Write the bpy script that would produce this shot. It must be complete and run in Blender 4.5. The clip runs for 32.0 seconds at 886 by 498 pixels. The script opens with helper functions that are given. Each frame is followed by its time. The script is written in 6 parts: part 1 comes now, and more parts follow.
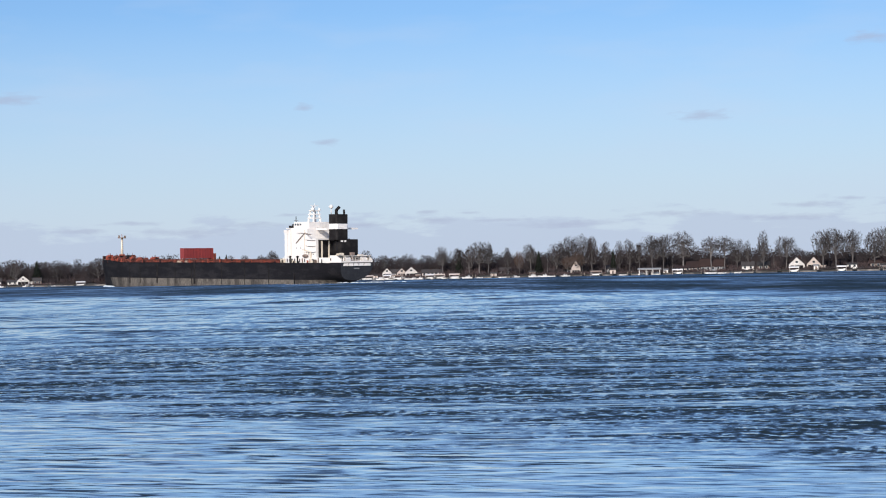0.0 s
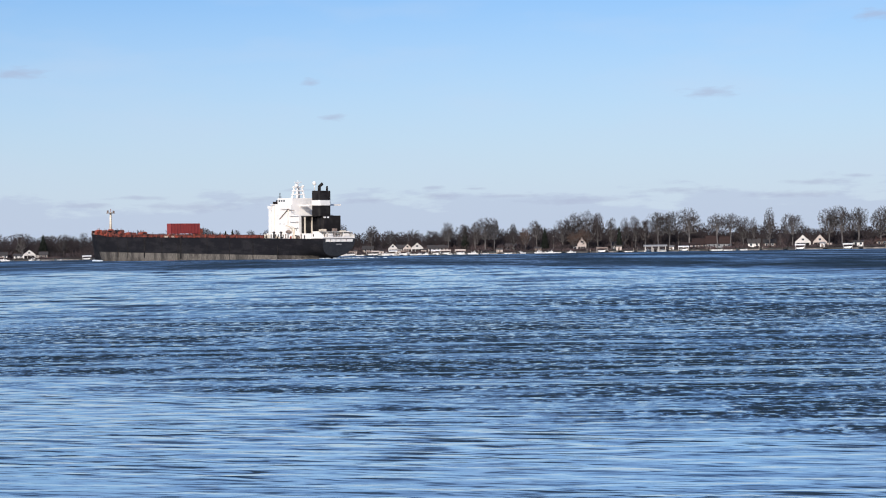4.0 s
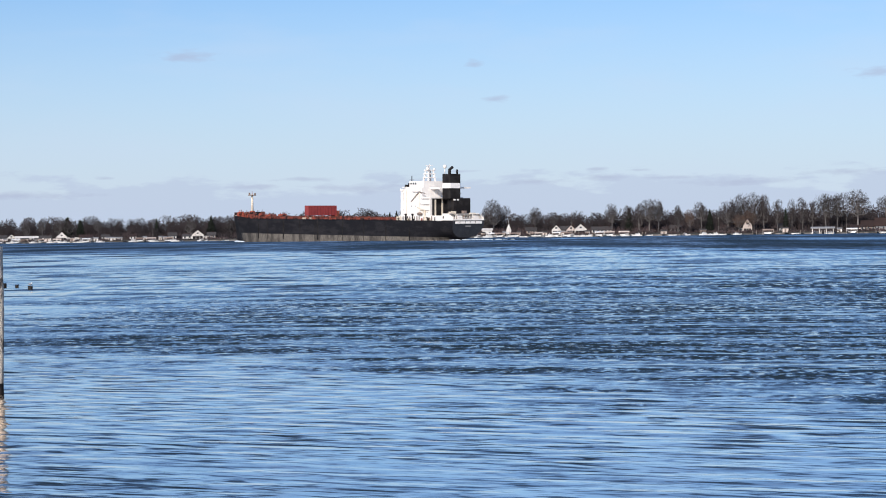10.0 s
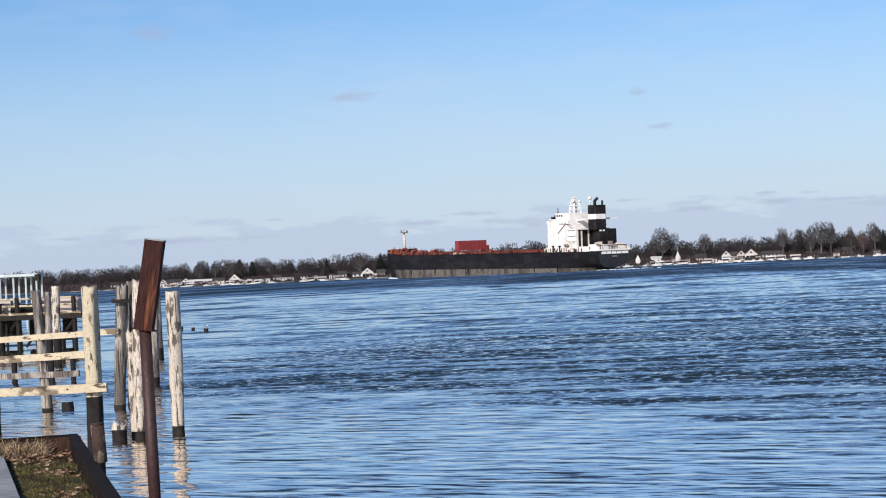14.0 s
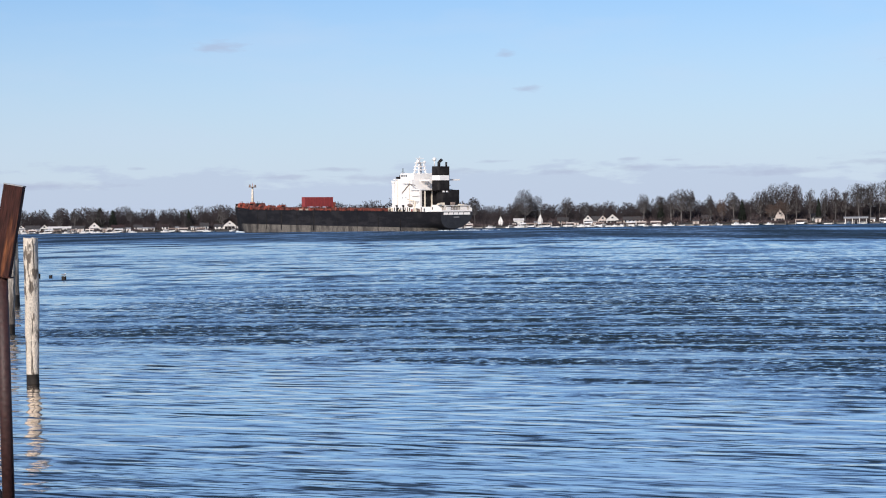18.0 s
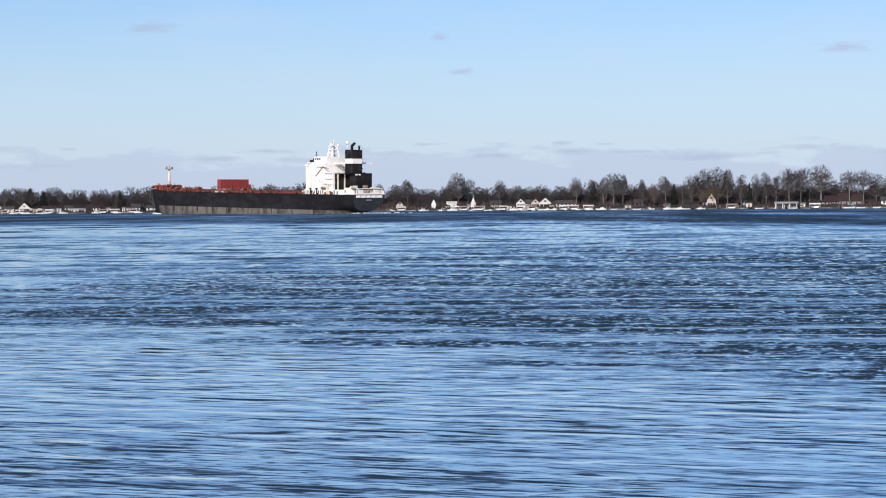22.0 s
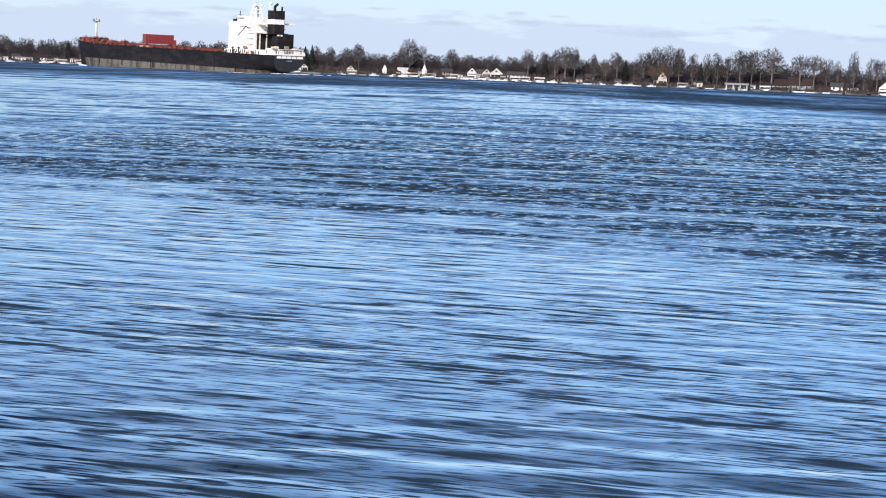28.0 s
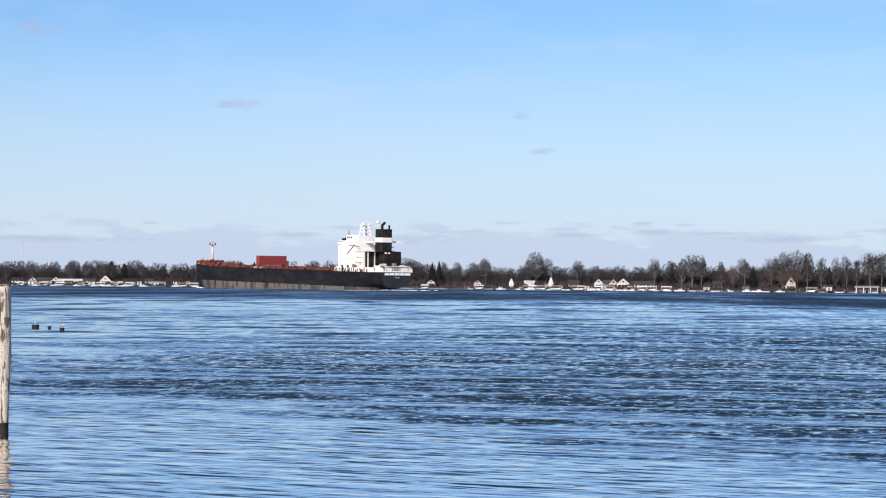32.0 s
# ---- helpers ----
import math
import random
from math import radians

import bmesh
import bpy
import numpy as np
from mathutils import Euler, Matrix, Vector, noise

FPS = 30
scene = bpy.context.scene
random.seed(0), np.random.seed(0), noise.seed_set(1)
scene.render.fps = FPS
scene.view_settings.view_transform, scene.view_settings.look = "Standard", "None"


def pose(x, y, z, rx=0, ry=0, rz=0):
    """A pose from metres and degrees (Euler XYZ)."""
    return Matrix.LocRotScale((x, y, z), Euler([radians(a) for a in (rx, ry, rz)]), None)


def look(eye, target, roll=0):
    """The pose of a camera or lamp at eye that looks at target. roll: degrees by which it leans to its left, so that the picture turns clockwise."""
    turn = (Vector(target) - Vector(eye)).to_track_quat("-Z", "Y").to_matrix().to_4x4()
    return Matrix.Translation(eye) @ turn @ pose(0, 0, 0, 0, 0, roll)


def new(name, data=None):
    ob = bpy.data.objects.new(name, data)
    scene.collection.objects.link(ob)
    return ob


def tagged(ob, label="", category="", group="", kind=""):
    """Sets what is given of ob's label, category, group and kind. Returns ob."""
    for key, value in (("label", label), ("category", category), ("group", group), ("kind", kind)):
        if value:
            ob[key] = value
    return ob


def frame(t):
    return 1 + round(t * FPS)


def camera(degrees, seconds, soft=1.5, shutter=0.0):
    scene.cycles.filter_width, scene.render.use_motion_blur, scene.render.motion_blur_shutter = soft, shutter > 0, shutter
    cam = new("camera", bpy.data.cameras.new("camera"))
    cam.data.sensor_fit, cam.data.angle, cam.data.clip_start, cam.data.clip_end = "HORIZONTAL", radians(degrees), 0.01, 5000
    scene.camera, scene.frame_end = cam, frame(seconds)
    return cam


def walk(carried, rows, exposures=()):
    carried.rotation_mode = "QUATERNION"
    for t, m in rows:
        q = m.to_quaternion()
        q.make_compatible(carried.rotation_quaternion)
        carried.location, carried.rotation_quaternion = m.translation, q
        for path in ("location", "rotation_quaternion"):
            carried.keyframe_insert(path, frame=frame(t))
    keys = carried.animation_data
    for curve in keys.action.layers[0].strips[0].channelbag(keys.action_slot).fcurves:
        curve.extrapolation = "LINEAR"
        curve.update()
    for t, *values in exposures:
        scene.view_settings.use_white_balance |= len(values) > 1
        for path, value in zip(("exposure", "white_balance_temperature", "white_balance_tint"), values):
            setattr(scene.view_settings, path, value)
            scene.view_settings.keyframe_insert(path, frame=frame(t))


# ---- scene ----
# ---------------------------------------------------------------- camera
# seconds, heading, tilt and lean in degrees, place in metres
VIEWS = [
    (0.0, 0.97, 0.76, -1.20, 0.035, 0.033, 3.282),
    (0.5, 0.98, 0.74, -1.21, 0.035, 0.033, 3.282),
    (1.0, 0.97, 0.65, -1.14, 0.036, 0.032, 3.282),
    (1.5, 0.94, 0.45, -1.08, 0.037, 0.032, 3.282),
    (2.0, 0.89, 0.25, -1.02, 0.038, 0.031, 3.282),
    (2.5, 0.84, 0.10, -0.99, 0.040, 0.030, 3.282),
    (4.5, 0.76, -0.04, -0.92, 0.044, 0.025, 3.282),
    (5.0, 0.65, -0.18, -0.96, 0.045, 0.024, 3.282),
    (5.5, 0.34, -0.35, -0.93, 0.046, 0.022, 3.282),
    (6.0, -0.27, -0.52, -0.86, 0.043, 0.021, 3.282),
    (6.5, -1.02, -0.72, -0.73, 0.040, 0.019, 3.282),
    (7.0, -1.81, -0.94, -0.54, 0.031, 0.019, 3.282),
    (7.5, -2.59, -1.17, -0.35, 0.024, 0.018, 3.282),
    (8.0, -3.13, -1.30, -0.17, 0.024, 0.015, 3.282),
    (8.5, -3.38, -1.27, 0.03, 0.020, 0.012, 3.282),
    (9.0, -3.51, -1.06, 0.10, 0.017, 0.008, 3.282),
    (9.5, -3.75, -0.77, -0.15, 0.017, 0.002, 3.282),
    (10.0, -4.25, -0.48, -0.78, 0.034, -0.002, 3.284),
    (10.5, -5.09, -0.23, -1.59, 0.027, -0.007, 3.290),
    (11.0, -6.19, -0.08, -2.35, 0.026, -0.019, 3.295),
    (11.5, -7.11, 0.03, -2.79, 0.019, -0.013, 3.299),
    (12.0, -7.95, 0.12, -3.00, 0.016, -0.009, 3.300),
    (12.5, -8.58, 0.24, -3.06, 0.005, -0.001, 3.301),
    (13.0, -8.99, 0.41, -3.01, 0.000, 0.000, 3.300),
    (13.5, -9.22, 0.61, -2.85, -0.001, -0.009, 3.303),
    (15.5, -9.35, 0.67, -2.08, -0.045, 0.031, 3.303),
    (16.0, -8.45, 0.38, -1.64, -0.034, 0.028, 3.305),
    (16.5, -7.30, 0.17, -1.19, -0.018, 0.030, 3.304),
    (17.0, -6.09, -0.03, -0.84, -0.013, 0.045, 3.304),
    (17.5, -5.34, -0.29, -0.70, -0.013, 0.051, 3.302),
    (18.0, -5.22, -0.77, -0.81, -0.030, 0.051, 3.304),
    (18.5, -5.47, -1.28, -0.91, -0.032, 0.041, 3.302),
    (19.0, -5.74, -1.68, -0.99, -0.035, 0.048, 3.299),
    (19.5, -5.74, -1.88, -0.87, -0.048, 0.059, 3.301),
    (20.0, -5.30, -1.84, -0.64, -0.050, 0.065, 3.302),
    (20.5, -4.47, -1.71, -0.42, -0.044, 0.067, 3.294),
    (21.0, -3.76, -1.58, -0.39, -0.043, 0.068, 3.290),
    (21.5, -3.25, -1.45, -0.43, -0.057, 0.068, 3.286),
    (22.0, -3.16, -1.32, -0.48, -0.077, 0.069, 3.283),
    (22.5, -3.37, -1.19, -0.49, -0.098, 0.071, 3.280),
    (23.0, -3.72, -1.11, -0.39, -0.120, 0.072, 3.276),
    (23.5, -4.07, -1.13, -0.32, -0.064, 0.076, 3.264),
    (24.0, -4.33, -1.37, -0.31, -0.043, 0.079, 3.248),
    (24.5, -4.47, -1.96, -0.23, -0.027, 0.082, 3.238),
    (25.0, -4.52, -2.80, -0.28, -0.029, 0.082, 3.234),
    (25.5, -4.61, -3.45, -0.17, -0.005, 0.082, 3.234),
    (27.5, -3.13, -4.79, 1.46, 0.020, 0.074, 3.255),
    (28.0, -1.45, -5.37, 2.16, 0.050, 0.073, 3.258),
    (28.5, 0.15, -5.69, 2.81, 0.110, 0.074, 3.260),
    (29.0, 1.16, -5.30, 2.78, 0.190, 0.075, 3.261),
    (29.5, 1.08, -4.17, 2.32, 0.290, 0.077, 3.260),
    (30.0, -0.17, -2.57, 1.44, 0.400, 0.080, 3.258),
    (30.5, -1.78, -1.27, 0.74, 0.520, 0.083, 3.254),
    (31.0, -3.64, -0.10, 0.42, 0.660, 0.088, 3.248),
    (31.5, -4.93, 0.69, 0.35, 0.775, 0.093, 3.240),
    (32.0, -5.58, 1.09, 0.42, 0.810, 0.092, 3.237),
]


def view(heading, tilt, lean, x, y, z):
    a, e = radians(heading), radians(tilt)
    way = Vector((math.sin(a) * math.cos(e), math.cos(a) * math.cos(e), math.sin(e)))
    eye = Vector((x, y, z))
    return look(eye, eye + way, lean)


cam = camera(26.73, 32.0, soft=1.1)
walk(cam, [(t, view(*rest)) for t, *rest in VIEWS], exposures=[(0.0, -0.12), (6.0, -0.08), (9.0, -0.04), (12.0, -0.09), (17.0, -0.09), (20.0, -0.04), (24.0, -0.06), (25.5, 0.02), (27.5, 0.17), (29.0, 0.25), (30.5, 0.1), (32.0, 0.03)])

# ---------------------------------------------------------------- light
SUN_HEADING, SUN_HEIGHT = 195.0, 27.0     # compass degrees from +y over +x, degrees above the horizon
sun = new("sun", bpy.data.lights.new("sun", "SUN"))
sun.data.energy, sun.data.angle, sun.data.color = 5.0, radians(0.53), (1.0, 0.93, 0.84)
_a, _e = radians(SUN_HEADING), radians(SUN_HEIGHT)
SUN_WAY = Vector((math.sin(_a) * math.cos(_e), math.cos(_a) * math.cos(_e), math.sin(_e)))
sun.matrix_world = look((0, 0, 60), Vector((0, 0, 60)) - SUN_WAY)

# small fair-weather clouds: heading, height above the horizon, half width, half height, in degrees
CLOUDS = [
    (-8.5, 1.71, 0.85, 0.07), (-6.9, 1.40, 1.5, 0.14), (-10.0, 1.50, 0.8, 0.08), (-4.8, 1.62, 1.0, 0.08),
    (-3.7, 1.90, 0.5, 0.05), (-1.4, 1.55, 0.9, 0.08), (0.5, 1.90, 0.32, 0.07), (0.7, 1.64, 0.65, 0.10),
    (1.75, 1.86, 0.32, 0.04), (2.8, 1.62, 0.9, 0.06), (4.8, 1.45, 1.5, 0.12), (8.0, 1.68, 1.2, 0.09),
    (12.0, 1.86, 1.0, 0.09), (11.6, 1.50, 1.6, 0.09), (13.3, 2.02, 0.45, 0.05), (-2.55, 4.10, 0.42, 0.10),
    (-3.2, 5.18, 0.26, 0.12), (9.0, 4.64, 0.75, 0.16), (-12.0, 5.46, 0.75, 0.17), (14.0, 6.80, 0.6, 0.2),
    (-18.0, 7.60, 0.6, 0.25), (-20.8, 1.48, 0.7, 0.05), (-17.2, 1.30, 2.2, 0.12), (-14.5, 1.80, 0.3, 0.05),
]


def make_sky():
    world = bpy.data.worlds.new("sky")
    scene.world = world
    world.use_nodes = True
    nt = world.node_tree
    nt.nodes.clear()
    N, L = nt.nodes.new, nt.links.new

    def math_node(op, a, b=None, clamp=False):
        n = N("ShaderNodeMath")
        n.operation, n.use_clamp = op, clamp
        for i, v in enumerate((a, b)):
            if v is None:
                continue
            if isinstance(v, (int, float)):
                n.inputs[i].default_value = v
            else:
                L(v, n.inputs[i])
        return n.outputs[0]

    sky = N("ShaderNodeTexSky")
    sky.sky_type, sky.sun_disc = "NISHITA", False
    sky.sun_elevation, sky.sun_rotation = radians(SUN_HEIGHT), radians(SUN_HEADING)
    sky.altitude, sky.air_density, sky.dust_density, sky.ozone_density = 180.0, 1.0, 0.35, 3.0
    coord = N("ShaderNodeTexCoord").outputs["Generated"]
    sep = N("ShaderNodeSeparateXYZ")
    L(coord, sep.inputs[0])
    heading = math_node("MULTIPLY", math_node("ARCTAN2", sep.outputs[0], sep.outputs[1]), 57.2958)
    height = math_node("MULTIPLY", math_node("ARCSINE", sep.outputs[2]), 57.2958)
    # ragged outlines: the clouds' coordinates are stirred by noise
    flat = N("ShaderNodeCombineXYZ")
    L(heading, flat.inputs[0]), L(math_node("MULTIPLY", height, 4.0), flat.inputs[1])
    stir = N("ShaderNodeTexNoise")
    stir.inputs["Scale"].default_value, stir.inputs["Detail"].default_value = 1.6, 5.0
    L(flat.outputs[0], stir.inputs["Vector"])
    grey = math_node("SUBTRACT", stir.outputs["Fac"], 0.5)
    place = N("ShaderNodeCombineXYZ")
    L(heading, place.inputs[0]), L(height, place.inputs[1])
    near = None
    for az, el, w, h in CLOUDS:
        d = N("ShaderNodeVectorMath")
        d.operation = "SUBTRACT"
        L(place.outputs[0], d.inputs[0])
        d.inputs[1].default_value = (az, el, 0)
        s = N("ShaderNodeVectorMath")
        s.operation = "MULTIPLY"
        L(d.outputs[0], s.inputs[0])
        s.inputs[1].default_value = (1 / w, 1 / h, 0)
        ln = N("ShaderNodeVectorMath")
        ln.operation = "LENGTH"
        L(s.outputs[0], ln.inputs[0])
        near = ln.outputs["Value"] if near is None else math_node("MINIMUM", near, ln.outputs["Value"])
    puff = math_node("SUBTRACT", 1.25, math_node("ADD", near, math_node("MULTIPLY", grey, 2.6)))
    puff = math_node("MULTIPLY", puff, 0.9, clamp=True)
    # a thin grey-mauve bank that lies along the whole horizon
    bank = N("ShaderNodeMapRange")
    bank.interpolation_type = "SMOOTHSTEP"
    roll = N("ShaderNodeTexNoise")
    roll.inputs["Scale"].default_value, roll.inputs["Detail"].default_value, roll.inputs["Roughness"].default_value = 0.30, 6.0, 0.6
    L(flat.outputs[0], roll.inputs["Vector"])
    tops = math_node("MULTIPLY", math_node("SUBTRACT", roll.outputs["Fac"], 0.5), 3.4)
    L(math_node("ADD", height, tops), bank.inputs["Value"])
    for k, v in (("From Min", 1.75), ("From Max", 1.35), ("To Min", 0.0), ("To Max", 0.62)):
        bank.inputs[k].default_value = v
    # very faint high veil
    veil = N("ShaderNodeTexNoise")
    veil.inputs["Scale"].default_value, veil.inputs["Detail"].default_value = 0.16, 4.0
    L(flat.outputs[0], veil.inputs["Vector"])
    veiled = N("ShaderNodeMapRange")
    L(veil.outputs["Fac"], veiled.inputs["Value"])
    for k, v in (("From Min", 0.48), ("From Max", 0.75), ("To Min", 0.0), ("To Max", 0.28)):
        veiled.inputs[k].default_value = v

    def mixed(fac, a, b):
        m = N("ShaderNodeMix")
        m.data_type = "RGBA"
        L(fac, m.inputs["Factor"])
        L(a, m.inputs["A"])
        if isinstance(b, tuple):
            m.inputs["B"].default_value = b
        else:
            L(b, m.inputs["B"])
        return m.outputs["Result"]

    tint = N("ShaderNodeMix")
    tint.data_type, tint.blend_type = "RGBA", "MULTIPLY"
    tint.inputs["Factor"].default_value = 1.0
    L(sky.outputs[0], tint.inputs["A"])
    tint.inputs["B"].default_value = SKY_TINT
    low = N("ShaderNodeMapRange")
    L(height, low.inputs["Value"])
    for k, v in (("From Min", 8.0), ("From Max", 1.0), ("To Min", 0.0), ("To Max", 0.82)):
        low.inputs[k].default_value = v
    col = mixed(low.outputs[0], tint.outputs["Result"], HAZE)
    col = mixed(veiled.outputs[0], col, (5.9, 7.0, 8.8, 1))
    col = mixed(bank.outputs[0], col, BANK)
    col = mixed(math_node("MULTIPLY", puff, 0.5), col, CLOUD_GREY)
    bg = N("ShaderNodeBackground")
    bg.inputs["Strength"].default_value = 0.105
    L(col, bg.inputs["Color"])
    L(bg.outputs[0], N("ShaderNodeOutputWorld").inputs[0])


SKY_TINT = (0.77, 0.94, 1.18, 1)
HAZE, BANK, CLOUD_GREY = (5.95, 6.85, 8.4, 1), (4.9, 5.75, 7.5, 1), (4.2, 4.7, 6.4, 1)
make_sky()

# ---------------------------------------------------------------- materials
def material(name, base, rough=0.6, metal=0.0, vary=0.25, scale=1.0, bump=0.0, second=None, streak=(1, 1, 1), spec=0.5,
             patch=0.5, edges=(0.42, 0.62), by_object=0.0, coords="Object", cracks=None):
    """A surface of colour base, mottled towards second by two noises; streak stretches the pattern."""
    m = bpy.data.materials.new(name)
    m.use_nodes = True
    nt = m.node_tree
    N, L = nt.nodes.new, nt.links.new
    p = nt.nodes["Principled BSDF"]
    p.inputs["Roughness"].default_value, p.inputs["Metallic"].default_value = rough, metal
    p.inputs["Specular IOR Level"].default_value = spec
    mp = N("ShaderNodeMapping")
    mp.inputs["Scale"].default_value = streak
    L(N("ShaderNodeTexCoord").outputs[coords], mp.inputs["Vector"])
    big, fine = N("ShaderNodeTexNoise"), N("ShaderNodeTexNoise")
    for n, s, d in ((big, scale, 4.0), (fine, scale * 9.0, 5.0)):
        n.inputs["Scale"].default_value, n.inputs["Detail"].default_value = s, d
        L(mp.outputs[0], n.inputs["Vector"])
    ramp = N("ShaderNodeMapRange")
    ramp.interpolation_type = "SMOOTHSTEP"
    L(big.outputs["Fac"], ramp.inputs["Value"])
    ramp.inputs["From Min"].default_value, ramp.inputs["From Max"].default_value = edges
    ramp.inputs["To Max"].default_value = patch
    mix = N("ShaderNodeMix")
    mix.data_type = "RGBA"
    mix.inputs["A"].default_value = (*base, 1)
    mix.inputs["B"].default_value = (*(second or tuple(c * 0.6 for c in base)), 1)
    L(ramp.outputs[0], mix.inputs["Factor"])
    hsv = N("ShaderNodeHueSaturation")
    val = N("ShaderNodeMapRange")
    L(fine.outputs["Fac"], val.inputs["Value"])
    val.inputs["From Min"].default_value, val.inputs["From Max"].default_value = 0.3, 0.7
    val.inputs["To Min"].default_value, val.inputs["To Max"].default_value = 1 - vary, 1 + vary
    out = val.outputs[0]
    if by_object:
        info = N("ShaderNodeObjectInfo")
        each = N("ShaderNodeMapRange")
        L(info.outputs["Random"], each.inputs["Value"])
        each.inputs["To Min"].default_value, each.inputs["To Max"].default_value = 1 - by_object, 1 + by_object
        mul = N("ShaderNodeMath")
        mul.operation = "MULTIPLY"
        L(out, mul.inputs[0]), L(each.outputs[0], mul.inputs[1])
        out = mul.outputs[0]
    L(out, hsv.inputs["Value"])
    colour = mix.outputs["Result"]
    if cracks:
        # dark drying checks along the grain
        stretch, dark, width = cracks
        cm, cn, cr = N("ShaderNodeMapping"), N("ShaderNodeTexNoise"), N("ShaderNodeMapRange")
        cm.inputs["Scale"].default_value = stretch
        L(mp.inputs["Vector"].links[0].from_socket, cm.inputs["Vector"])
        L(cm.outputs[0], cn.inputs["Vector"])
        cn.inputs["Scale"].default_value, cn.inputs["Detail"].default_value = 1.0, 4.0
        L(cn.outputs["Fac"], cr.inputs["Value"])
        cr.inputs["From Min"].default_value, cr.inputs["From Max"].default_value = width, width + 0.04
        cr.inputs["To Max"].default_value = 0.9
        cx = N("ShaderNodeMix")
        cx.data_type = "RGBA"
        L(cr.outputs[0], cx.inputs["Factor"]), L(colour, cx.inputs["A"])
        cx.inputs["B"].default_value = (*dark, 1)
        colour = cx.outputs["Result"]
    L(colour, hsv.inputs["Color"])
    L(hsv.outputs[0], p.inputs["Base Color"])
    if bump:
        b = N("ShaderNodeBump")
        b.inputs["Strength"].default_value, b.inputs["Distance"].default_value = 0.7, bump
        L(fine.outputs["Fac"], b.inputs["Height"])
        L(b.outputs[0], p.inputs["Normal"])
    return m


